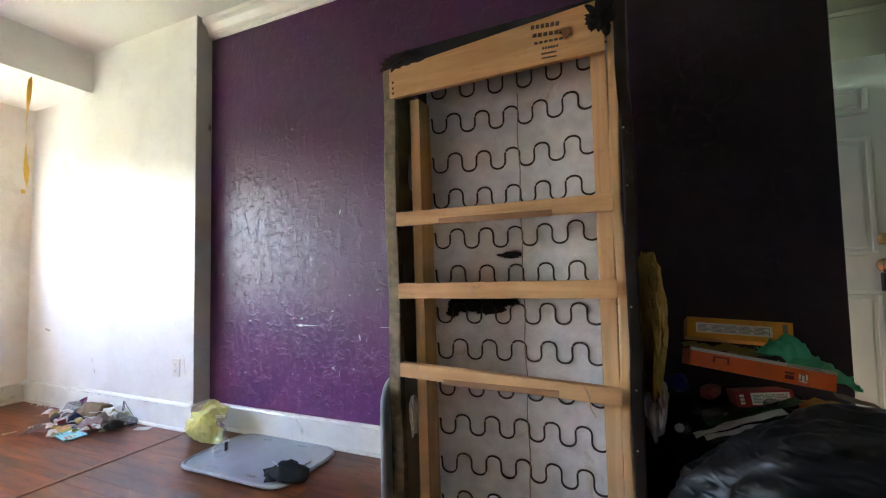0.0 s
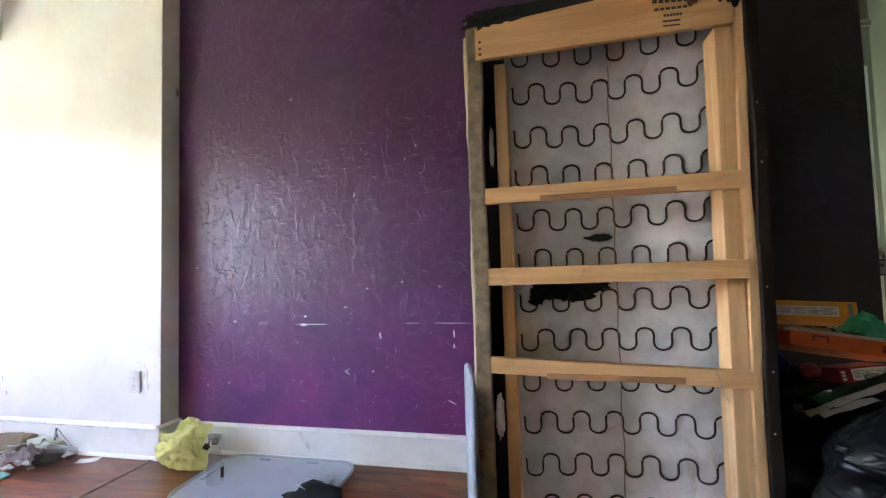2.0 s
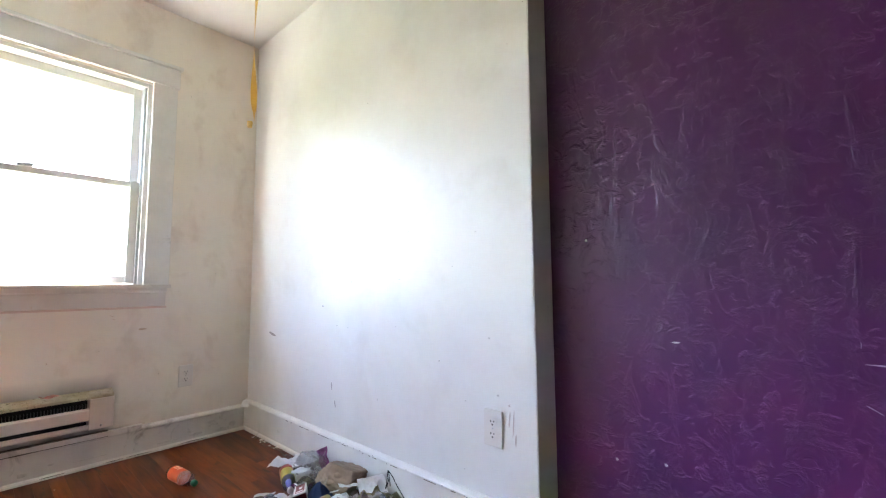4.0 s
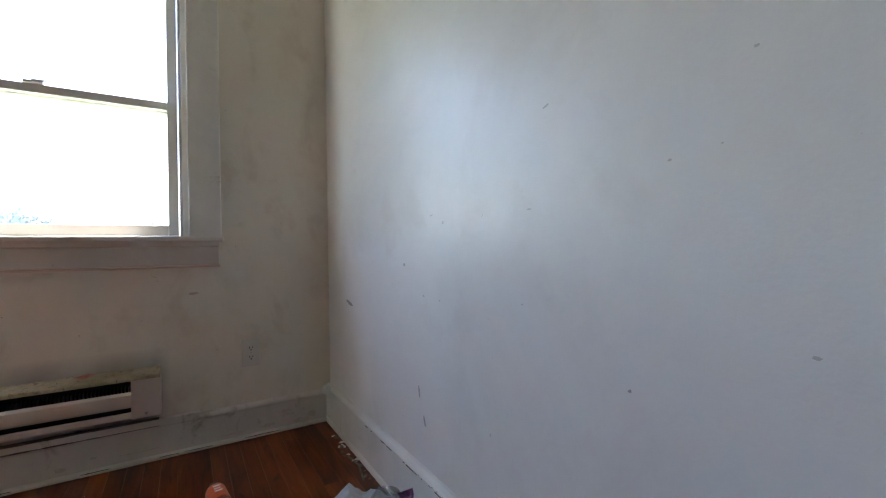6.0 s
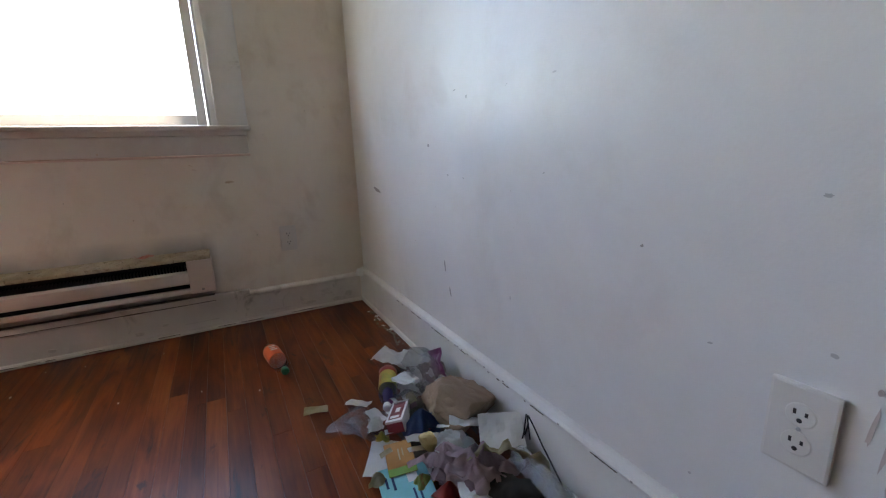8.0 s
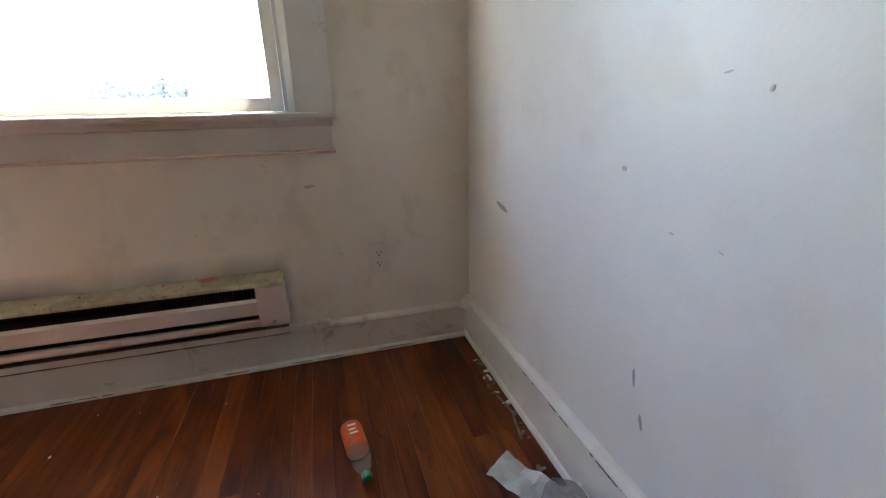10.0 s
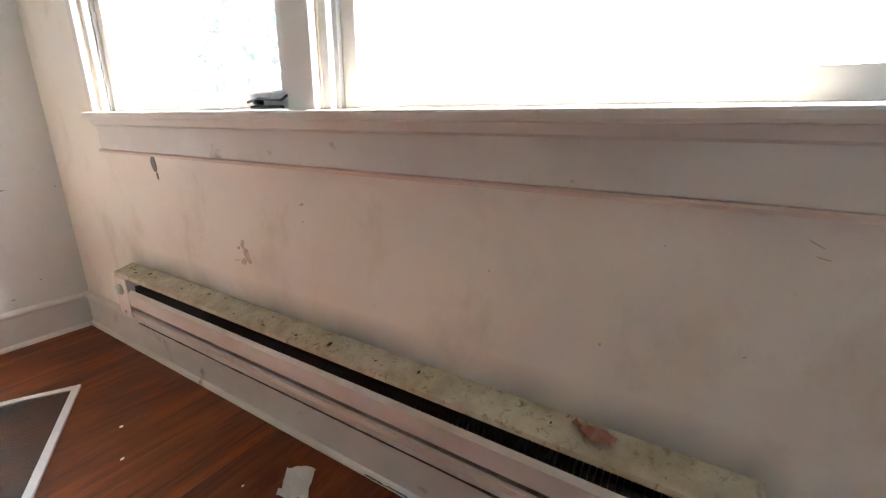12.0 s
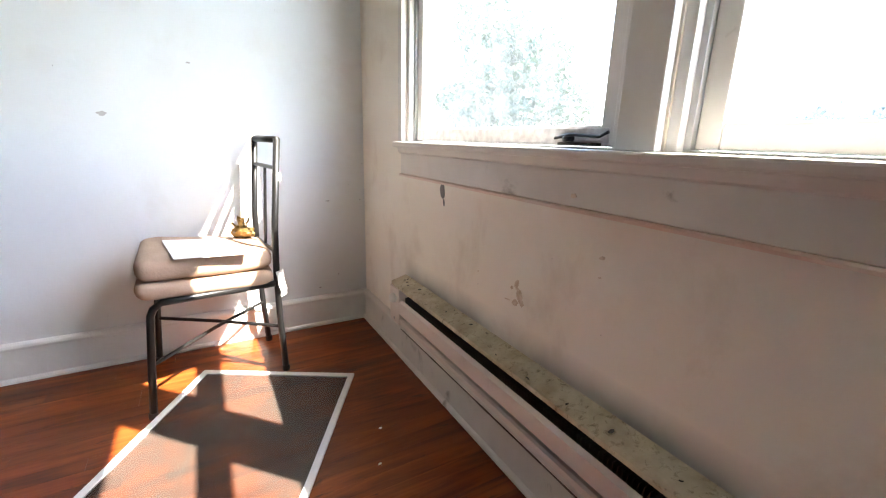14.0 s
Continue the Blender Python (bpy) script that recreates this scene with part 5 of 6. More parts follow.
def tote_lid(name, label, m, sx=0.80, sy=0.49):
    t = tagged(new(name), label, "lid")
    t.matrix_basis = m
    def rect(k):
        return [(-sx / 2 + k, -sy / 2 + k), (sx / 2 - k, -sy / 2 + k), (sx / 2 - k, sy / 2 - k), (-sx / 2 + k, sy / 2 - k)]
    piece("panel", mesh_of("panel", slab(rect(0.02), 0.010, 0.022, 0.10, 0.003, 8), LIDG), t, Matrix())
    ring = bmesh.new()
    pts = []
    for i, p in enumerate(rect(0.010)):
        p = Vector(p)
        a, c = (Vector(rect(0.010)[i - 1]) - p).normalized(), (Vector(rect(0.010)[(i + 1) % 4]) - p).normalized()
        for k in range(9):
            s = k / 8
            q = (p + a * 0.11) * (1 - s) ** 2 + p * 2 * s * (1 - s) + (p + c * 0.11) * s * s
            pts.append((q.x, q.y, 0.016))
    tube(ring, pts, 0.012, 8, closed=True)
    piece("rim", mesh_of("rim", ring, LIDG, True), t, Matrix())
    for x in (-0.14, 0.14):
        for y in (-sy / 2 + 0.055, sy / 2 - 0.055):
            piece("rib", mesh_of("rib", boxed((x - 0.03, y - 0.006, 0.020), (x + 0.03, y + 0.006, 0.032), 0.003), LIDG), t, Matrix())
    for x in (-sx / 2 + 0.06, sx / 2 - 0.06):
        piece("rib", mesh_of("rib", boxed((x - 0.006, -0.05, 0.020), (x + 0.006, 0.05, 0.032), 0.003), LIDG), t, Matrix())
    return t


tote_lid("tote_lid", "grey plastic tote lid lying on the floor", pose(2.945, -0.168, 0.0, 0, 0, 0), 0.77, 0.50)
tote_lid("tote_lid", "grey plastic tote lid standing against the sofa", pose(3.985, -0.425, 0.330, 0, 90, 12), 0.62, 0.40)
SPRAYP = thin_plastic("clear bottle plastic", (0.80, 0.84, 0.88), 0.84, 0.1, 0.15)
spray = thing("spray_bottle", (2.710, -0.230, 0.022), "clear empty spray bottle standing on the tote lid", "spray bottle")
part("body", lathe(bmesh.new(), [(0.036, 0), (0.039, 0.004), (0.039, 0.075), (0.034, 0.095), (0.026, 0.110), (0.029, 0.125), (0.022, 0.165), (0.014, 0.178), (0.014, 0.190)], (2.710, -0.230, 0.022)), SPRAYP, spray, smooth=True)
part("collar", lathe(bmesh.new(), [(0.017, 0), (0.017, 0.018), (0.014, 0.022)], (2.710, -0.230, 0.208)), GREYF, spray, smooth=True)
part("nozzle_head", boxed((2.675, -0.242, 0.228), (2.740, -0.218, 0.252), 0.006), GREYF, spray, "pale trigger head")
part("trigger", tube(bmesh.new(), [(2.682, -0.230, 0.230), (2.672, -0.230, 0.205), (2.680, -0.230, 0.185)], 0.005), GREYF, spray)
part("label", boxed((2.747, -0.240, 0.05), (2.750, -0.220, 0.10), 0.001), BLACK, spray, "dark label bar")
cap = thing("baseball_cap", (3.250, -0.295, 0.022), "crushed black cap with a white tag on the tote lid", "cap")
dome = crumpled(0.095, (1.15, 0.85, 0.50), 44, 10, 0.06, 4, -0.02, 0.6)
part("crown", moved(dome, pose(3.290, -0.285, 0.048, 0, 10, 20)), BLACKCLOTH, cap, smooth=True)
part("brim", moved(draped(0.16, 0.12, 0.020, 0.008, 47, 20, 0.004, 0.6), pose(3.195, -0.315, 0.030, -4, 6, -40)), BLACKCLOTH, cap)
part("strap", tube(bmesh.new(), [(3.170, -0.265, 0.032), (3.180, -0.235, 0.050), (3.220, -0.215, 0.062), (3.270, -0.225, 0.060)], 0.008, 6), BLACKCLOTH, cap)
part("tag", moved(boxed((-0.022, -0.015, 0), (0.022, 0.015, 0.0015)), pose(3.225, -0.325, 0.088, -40, 25, 0)), PAPER, cap, "white care tag")
YELLOW = thin_plastic("yellow shop bag film", (0.86, 0.84, 0.34), 0.25, 0.3, 0.8)
ybag = thing("shopping_bag", (2.39, -0.055, 0.0), "crumpled pale yellow plastic shopping bag on the floor", "plastic bag")
part("bag", moved(crumpled(0.165, (1.12, 0.74, 0.82), 6, 22, 0.13, 5, -0.095, 0.62), Matrix.Translation((2.37, -0.070, 0.098))), YELLOW, ybag)
part("handle", moved(draped(0.16, 0.13, 0.02, 0.03, 16, 24, 0.002, 0.9), pose(2.43, -0.035, 0.185, 62, 20, 15)), YELLOW, ybag)
part("handle", moved(draped(0.13, 0.11, 0.02, 0.03, 19, 24, 0.002, 0.9), pose(2.36, -0.03, 0.19, 70, -25, -30)), YELLOW, ybag)
part("print", moved(lump(0.02, (1.3, 0.35, 1.0), 17, 0.3, 2), Matrix.Translation((2.515, -0.075, 0.115))), BLACKCLOTH, ybag, "dark printed mark")

# ---- sofa standing on end ----
sofa = thing("sofa", (4.39, -0.25, 0.0), "gutted sofa stood on end, underside bare with springs", "sofa")
SX0, SX1, SY0, SY1, SZ = 3.955, 4.835, -0.530, 0.060, 1.935


def wavy(lo, hi, n, axis, amp, seed):
    """An upholstered panel between two corners, cut n times along z and bulging unevenly along an axis."""
    bm = boxed(lo, hi, 0.006)
    for k in range(1, n):
        z = lo[2] + (hi[2] - lo[2]) * k / n
        bmesh.ops.bisect_plane(bm, geom=bm.verts[:] + bm.edges[:] + bm.faces[:], plane_co=(0, 0, z), plane_no=(0, 0, 1))
    for v in bm.verts:
        v.co[axis] += amp * noise.noise(Vector((seed, v.co.y * 2, v.co.z * 2.6))) + 0.3 * amp * noise.noise(Vector((seed, 1.7, v.co.z * 11)))
    return bm


b = wavy((3.950, SY0 + 0.03, 0.02), (3.980, SY1, 1.865), 26, 0, 0.012, 2.0)
for v in b.verts:
    v.co.x -= 0.050 * (v.co.y - SY0) / 0.59
part("lining_side", b, BEIGE, sofa, "beige cloth side")
part("frame_edge", wavy((3.958, SY0, 0.0), (4.012, SY0 + 0.035, SZ - 0.03), 30, 0, 0.009, 7.0), DUSTY, sofa, "dusty frayed edge")
part("frame_post", wavy((4.808, SY0 + 0.004, 0.0), (4.838, SY0 + 0.07, 1.86), 24, 0, 0.006, 5.0), PINE_Z, sofa, "rough pine edge of the side panel")
part("vinyl_side", wavy((4.838, SY0 - 0.010, 0.0), (4.874, SY1, SZ - 0.01), 26, 0, 0.012, 4.0), LEATHER, sofa, "dark brown vinyl side")
part("vinyl_end", boxed((3.960, SY0 + 0.01, SZ - 0.035), (4.83, SY1, SZ), 0.01), LEATHER, sofa, "dark brown end")
part("inner_lining", boxed((3.98, -0.27, 0.03), (4.80, SY1 - 0.02, SZ - 0.06)), BLACKCLOTH, sofa, "black inner lining")
b = boxed((3.995, SY0 - 0.006, 1.757), (4.806, SY0 + 0.016, 1.925), 0.002)
for v in b.verts:
    if v.co.z > 1.85:
        v.co.z -= 0.055 * (4.806 - v.co.x) / 0.81
INKDARK = plain("stamp ink", (0.10, 0.07, 0.06), 0.8)
top_board = part("top_board", b, PINE_X, sofa, "wide pine end board")
for i, (x, z, w, h, tl) in enumerate(((4.62, 1.885, 0.10, 0.022, 0.1), (4.63, 1.855, 0.11, 0.020, 0.1), (4.63, 1.83, 0.10, 0.012, 0.05), (4.635, 1.808, 0.055, 0.012, 0.05), (4.63, 1.790, 0.07, 0.008, 0.05), (4.63, 1.775, 0.07, 0.007, 0.05))):
    n = 1 if h < 0.01 else 6
    for k in range(n):
        c = w / n
        part("stamp_bar", moved(boxed((-c * 0.36, -0.0006, -h * 0.32), (c * 0.36, 0.0006, h * 0.32)), pose(x - w / 2 + c * (k + 0.5), SY0 - 0.0066, z - tl * w * ((k + 0.5) / n - 0.5), 0, math.degrees(tl), 0)), INKDARK, top_board)
blot(top_board, "knot", ("y", SY0 - 0.0075, -1), 4.69, 1.845, 0.045, 0.045, plain("pine knot", (0.25, 0.10, 0.04), 0.6), 420)
blot(top_board, "knot", ("y", SY0 - 0.0075, -1), 4.77, 1.85, 0.03, 0.06, BLACKCLOTH, 421)
for z in (1.775, 1.795, 1.818):
    part("staple_hole", lathe(bmesh.new(), [(0.005, 0), (0.004, 0.001)], (4.012, SY0 - 0.006, z), (0, -1, 0), 8), BLACKCLOTH, top_board)
part("torn_dust_cover", moved(lump(0.075, (1.3, 0.35, 0.5), 71, 0.5, 4, 3.0, 0.3), Matrix.Translation((4.05, SY0 + 0.005, 1.895))), BLACKCLOTH, sofa, "torn black dust cover")
part("dust_cover_strip", wavy((3.99, SY0 + 0.004, 1.86), (4.80, SY0 + 0.03, SZ + 0.004), 6, 1, 0.01, 3.0), BLACKCLOTH, sofa)
part("torn_dust_cover", moved(lump(0.06, (0.8, 0.35, 0.9), 72, 0.5, 4, 3.0, 0.3), Matrix.Translation((4.795, SY0, 1.87))), BLACKCLOTH, sofa)
for x0, x1, y0 in ((4.052, 4.094, -0.475), (4.757, 4.806, -0.515)):
    part("side_rail", boxed((x0, y0, 0.0), (x1, y0 + 0.10, 1.76), 0.003), PINE_Z, sofa, "pine side rail")
b = wavy((4.082, -0.380, 0.0), (4.815, -0.355, 1.89), 22, 1, 0.008, 9.0)
for x in (4.18, 4.26, 4.34, 4.42, 4.50, 4.58, 4.66, 4.74):
    bmesh.ops.bisect_plane(b, geom=b.verts[:] + b.edges[:] + b.faces[:], plane_co=(x, 0, 0), plane_no=(1, 0, 0))
for v in b.verts:
    k = min(1.0, max(0.0, (v.co.x - 4.10) / 0.65))
    v.co.y += 0.049 * math.sin(math.pi * k) + 0.029 * k
part("batting", b, BATT, sofa, "grey felt batting", True)
for z0, z1, tilt in ((1.248, 1.302, 0.0), (0.970, 1.028, 0.004), (0.655, 0.708, -0.012)):
    b = boxed((4.012, SY0 - 0.008, z0), (4.812, SY0 + 0.022, z1), 0.002)
    for v in b.verts:
        v.co.z += tilt * (v.co.x - 4.4) / 0.4
    sl = part("cross_slat", b, PINE_X, sofa, "pine cross slat")
    if z0 != 0.970:
        part("ply_edge", boxed((4.20, SY0 - 0.012, z0 - 0.004 + tilt * -0.2), (4.62, SY0 - 0.008, z0 + 0.018), 0.001), raw_wood("reddish ply", (0.30, 0.13, 0.06), (0.45, 0.22, 0.10), 0), sl)
for i, z in enumerate((1.814, 1.671, 1.507, 1.36, 1.196, 1.048, 0.895, 0.752, 0.604, 0.451, 0.298, 0.15, 0.05)):
    pts = []
    n = 150
    for k in range(n + 1):
        s = k / n
        a = math.tau * 5.96 * s + 2.46 + 0.05 * (i % 2)
        pts.append((4.100 + 0.698 * s - 0.0105 * math.sin(2 * a), -0.395 + 0.049 * math.sin(math.pi * s) + 0.029 * s, 1.005 * z + 0.002 + 0.039 * math.sin(a) + 0.010 * (s - 0.5) - 0.008 * math.sin(math.pi * s)))
    part("spring", tube(bmesh.new(), pts, 0.0039, 6), SPRING, sofa, "sinuous steel spring", True)
part("tie_wire", tube(bmesh.new(), [(4.462 + 0.003 * math.sin(k), -0.335, 0.02 + 1.74 * k / 40) for k in range(41)], 0.0022, 5), plain("paper tie cord", (0.35, 0.26, 0.2), 0.8), sofa)
for i, (x, z, w, h) in enumerate(((4.415, 1.124, 0.075, 0.024), (4.375, 1.124, 0.04, 0.01), (4.2, 0.937, 0.12, 0.07), (4.3, 0.927, 0.16, 0.07), (4.385, 0.948, 0.1, 0.04), (4.17, 0.9, 0.05, 0.04))):
    k = (x - 4.10) / 0.65
    bm = lump(0.5, (w, 0.020, h), 90 + i, 0.5, 4, 3.2)
    part("burn_hole", moved(bm, Matrix.Translation((x, -0.384 + 0.049 * math.sin(math.pi * k) + 0.029 * k, z))), BLACKCLOTH, sofa, "black torn hole in the batting")
part("loose_thread", tube(bmesh.new(), [(4.70, SY0 - 0.014, 0.70), (4.715, SY0 - 0.018, 0.67), (4.72, SY0 - 0.02, 0.63), (4.735, SY0 - 0.018, 0.605)], 0.002, 5), BEIGE, sofa)
part("white_stuffing", moved(lump(0.05, (0.30, 0.5, 1.6), 95, 0.4, 3, 2.2), Matrix.Translation((4.030, -0.47, 0.50))), PAPER, sofa, "white stuffing poking out")
part("white_stuffing", moved(lump(0.035, (0.25, 0.5, 2.0), 96, 0.4, 3, 2.2), Matrix.Translation((4.030, -0.44, 1.47))), PAPER, sofa)
part("foam", moved(lump(0.20, (0.28, 0.5, 1.25), 97, 0.22, 5, 1.8, 0.04), Matrix.Translation((4.900, -0.30, 0.86))), FOAM, sofa, "torn yellow foam")
part("white_stuffing", moved(lump(0.10, (0.35, 0.5, 1.3), 98, 0.35, 4, 2.4, 0.05), Matrix.Translation((4.91, -0.30, 0.60))), BATT, sofa)
for i, z in enumerate((0.30, 0.52, 0.70, 0.95, 1.32, 1.5)):
    part("nail_head", lathe(bmesh.new(), [(0.0035, 0), (0.003, 0.002)], (4.854 - 0.004 * (i % 2), SY0 - 0.016, z), (0, -1, 0), 8), MARK, sofa)
sofa.location, sofa.rotation_euler, sofa.scale = (4.485, -0.293, 0.005), (radians(1.2), 0, radians(-2.2)), (0.985, 1, 1)   # stands slightly askew

# ---- heap at the dark end: bags, boxes, cloth ----
before_heap = set(bpy.data.objects)
BINBAG = surf("black bin bag film", (0.006, 0.006, 0.007), (0.010, 0.010, 0.011), 10, 0.40, 0.0, 16, rough_var=0.03)
_nt = BINBAG.node_tree
_nt.nodes["Principled BSDF"].inputs["Specular IOR Level"].default_value = 0.20
_r = add(_nt, "ShaderNodeTexNoise", Scale=15.0, Detail=5.0, Roughness=0.6, Distortion=0.6)
_r.noise_type = "RIDGED_MULTIFRACTAL"
_nt.links.new(coords(_nt, (1.0, 1.0, 2.6)), _r.inputs["Vector"])
bump(_nt, _nt.nodes["Principled BSDF"], _r.outputs["Fac"], 1.0, 0.010)


def bin_bag(c, radii, seed, tie, label):
    """A tied sack: a slumped ball with long creases that run together at its knot."""
    q = Vector(tie).normalized().to_track_quat("Z", "Y")
    bm = bmesh.new()
    bmesh.ops.create_icosphere(bm, subdivisions=6, radius=1.0)
    off = Vector((seed * 3.1, seed * 1.7, seed * 5.3))
    for v in bm.verts:
        d = v.co.normalized()
        e = q.inverted() @ d
        a = math.atan2(e.y, e.x)
        polar = math.acos(max(-1.0, min(1.0, e.z)))
        w = Vector((math.cos(a) * 2.6, math.sin(a) * 2.6, polar * 0.9)) + off
        w += 0.5 * Vector((noise.noise(d * 2 + off), noise.noise(d * 2 - off), 0))
        k = 1 + 0.10 * noise.fractal(d * 1.4 + off, 0.9, 2.0, 3)
        fold = min(1.0, polar / 0.5)
        w2 = Vector((math.cos(a) * 6.0, math.sin(a) * 6.0, polar * 0.8)) + off + 0.6 * Vector((noise.noise(d * 3 - off), noise.noise(d * 3 + off), 0))
        for wv, amp in ((w, 0.050), (w * 2.3, 0.024), (w2, 0.034), (w2 * 2.1, 0.016)):
            k += amp * fold * (1 - 2.2 * abs(noise.noise(wv)))
        k += 0.12 * max(0.0, 1 - polar / 0.35) ** 2
        v.co = Vector((d.x * radii[0], d.y * radii[1], d.z * radii[2])) * k
        if v.co.z < -radii[2] * 0.8:
            v.co.z = -radii[2] * 0.8 + 0.06 * (v.co.z + radii[2] * 0.8)
    bag = thing("bin_bag", (c[0], c[1], 0.0), label, "bin bag", "bin bags in the corner")
    part("bag", moved(bm, Matrix.Translation(c)), BINBAG, bag, smooth=True)
    top = Vector(c) + Vector([r * t for r, t in zip(radii, Vector(tie).normalized())]) * 1.10
    part("knot", moved(lump(0.045, (1.1, 0.8, 0.9), seed, 0.3, 3, 2.4, 0.25), Matrix.Translation(top)), BINBAG, bag, "twisted knot", True)
    return bag


bin_bag((5.33, -0.66, 0.305), (0.42, 0.34, 0.375), 2.0, (0.75, -0.25, 0.35), "full shiny black bin bag, tightly creased")
bin_bag((5.80, -0.95, 0.34), (0.40, 0.36, 0.42), 4.0, (-0.1, 0.2, 1.0), "full shiny black bin bag, slumped")
bin_bag((5.20, -0.16, 0.28), (0.34, 0.24, 0.34), 6.0, (-0.8, 0.3, 0.3), "slack black bin bag buried under boxes")
YBOX = surf("amber yellow carton", (0.86, 0.42, 0.045), (0.78, 0.36, 0.04), 8, 0.45, 0.05, 60)
OBOX = surf("orange carton", (0.90, 0.17, 0.025), (0.82, 0.14, 0.022), 8, 0.45, 0.05, 60)
INK = plain("grey print", (0.28, 0.28, 0.29), 0.6)
def table(x0, x1, y, z0, z1, rows, cols):
    """A fine-print panel: thin grey lines of text in columns between dark rules, on a white ground."""
    out = [((x0, y - 0.0006, z0), (x1, y, z1), PAPER)]
    wide = (x1 - x0 - 0.012) / cols
    for c in range(cols):
        a = x0 + 0.006 + c * wide
        for r in range(rows):
            z = z0 + 0.005 + (z1 - z0 - 0.010) * (r + 0.5) / rows
            out.append(((a, y - 0.0010, z - 0.0011), (a + wide * (0.62 + 0.28 * ((r * 7 + c * 3) % 4) / 3), y - 0.0006, z + 0.0011), INK))
        out.append(((a + wide - 0.004, y - 0.0010, z0 + 0.004), (a + wide - 0.0028, y - 0.0006, z1 - 0.004), BLACK))
    return out


carton("cereal_box", (-0.166, -0.08, 0), (0.166, 0.08, 0.078), pose(5.190, 0.018, 0.768, -13, 2.5, -3), YBOX, "amber yellow food carton lying on its side",
       table(-0.135, 0.105, -0.0800, 0.020, 0.058, 6, 5) + [((0.136, -0.0806, 0.006), (0.150, -0.0800, 0.070), INK)])
WHITEFLAP = plain("greyish card flap", (0.62, 0.62, 0.60), 0.6, vary=0.9)
obox = carton("pizza_box", (-0.19, -0.14, 0), (0.19, 0.14, 0.058), pose(5.184, -0.178, 0.684, -11, 8, -3), OBOX, "flat orange carton with a white lid flap",
       (((-0.19, -0.1440, 0.049), (0.19, -0.100, 0.0595), WHITEFLAP), ((0.10, -0.1408, 0.010), (0.122, -0.1400, 0.014), PAPER), ((0.10, -0.1408, 0.018), (0.105, -0.1400, 0.034), PAPER), ((0.117, -0.1408, 0.018), (0.122, -0.1400, 0.034), PAPER), ((0.1085, -0.1408, 0.014), (0.1135, -0.1400, 0.030), PAPER),
        ((0.066, -0.1408, 0.012), (0.088, -0.1400, 0.024), DKRED), ((0.066, -0.1408, 0.028), (0.088, -0.1400, 0.034), DKRED), ((-0.125, -0.1408, 0.038), (-0.08, -0.1400, 0.042), DKRED), ((-0.125, -0.1408, 0.022), (-0.12, -0.1400, 0.038), DKRED), ((-0.085, -0.1408, 0.022), (-0.08, -0.1400, 0.038), DKRED),
        ((0.07, -0.1446, 0.0505), (0.16, -0.1440, 0.0530), INK), ((0.07, -0.1446, 0.0550), (0.15, -0.1440, 0.0575), INK)))
RBOX = surf("bright red carton", (0.42, 0.022, 0.030), (0.34, 0.018, 0.025), 8, 0.45, 0.05, 60)
carton("snack_box", (-0.076, -0.06, 0), (0.076, 0.06, 0.048), pose(5.195, -0.262, 0.612, -10, -6, 4), RBOX, "bright red snack carton with printed side panel",
       table(-0.038, 0.066, -0.0600, 0.006, 0.042, 6, 3) + [((-0.069, -0.0606, 0.008 + 0.011 * k), (-0.057, -0.0600, 0.016 + 0.011 * k), PAPER) for k in range(3)])
TEAL = surf("bright green cloth", (0.12, 0.66, 0.38), (0.09, 0.55, 0.30), 9, 0.85, 0.4, 90)
gcl = thing("green_cloth", (5.36, -0.18, 0.77), "bright green cloth thrown over the boxes", "cloth")
part("fold", moved(draped(0.19, 0.13, 0.045, 0.040, 61, 40, 0.003, 1.6), pose(5.290, -0.170, 0.750, 0, 8, 0)), TEAL, gcl, smooth=True)
part("drape", moved(draped(0.22, 0.13, 0.026, 0.030, 62, 40, 0.003, 1.5), pose(5.350, -0.225, 0.718, 8, 16, -14)), TEAL, gcl, smooth=True)
SLEEVE = surf("dark green glossy cover", (0.02, 0.11, 0.05), (0.03, 0.15, 0.07), 9, 0.3, 0.2, 40)
KHAKI = surf("dull khaki bag", (0.16, 0.14, 0.09), (0.25, 0.21, 0.14), 12, 0.7, 0.5, 50)
for i, (x, y, z, w, h, rx, ry, rz, mt, lb, ct) in enumerate((
        (5.150, -0.345, 0.607, 0.27, 0.055, 4, -20, 6, SLEEVE, "dark green glossy magazine on the bin bags", "magazine"),
        (5.140, -0.375, 0.592, 0.19, 0.05, 4, -20, 4, PAPER, "white paper sticking out of the heap", "paper"),
        (5.095, -0.395, 0.556, 0.17, 0.035, 4, -19, 3, PAPER, "white paper strip sticking out of the heap", "paper"),
        (5.075, -0.365, 0.560, 0.19, 0.030, 4, -22, 8, PAPER, "thin white paper strip in the heap", "paper"),
        (5.020, -0.385, 0.540, 0.07, 0.022, 4, -28, 0, PAPER, "short white paper strip in the heap", "paper"),
        (5.120, -0.300, 0.592, 0.20, 0.10, 10, -14, 20, GREYF, "clear film tray on the heap", "tray"),
        (5.420, -0.300, 0.655, 0.10, 0.07, 0, 12, -10, KHAKI, "dull khaki crumpled bag", "bag"))):
    solo("heap_" + ct, moved(crumple(w, h, 0.006, 70 + i), pose(x, y, z, rx, ry, rz)), mt, lb, ct, (x, y, z))
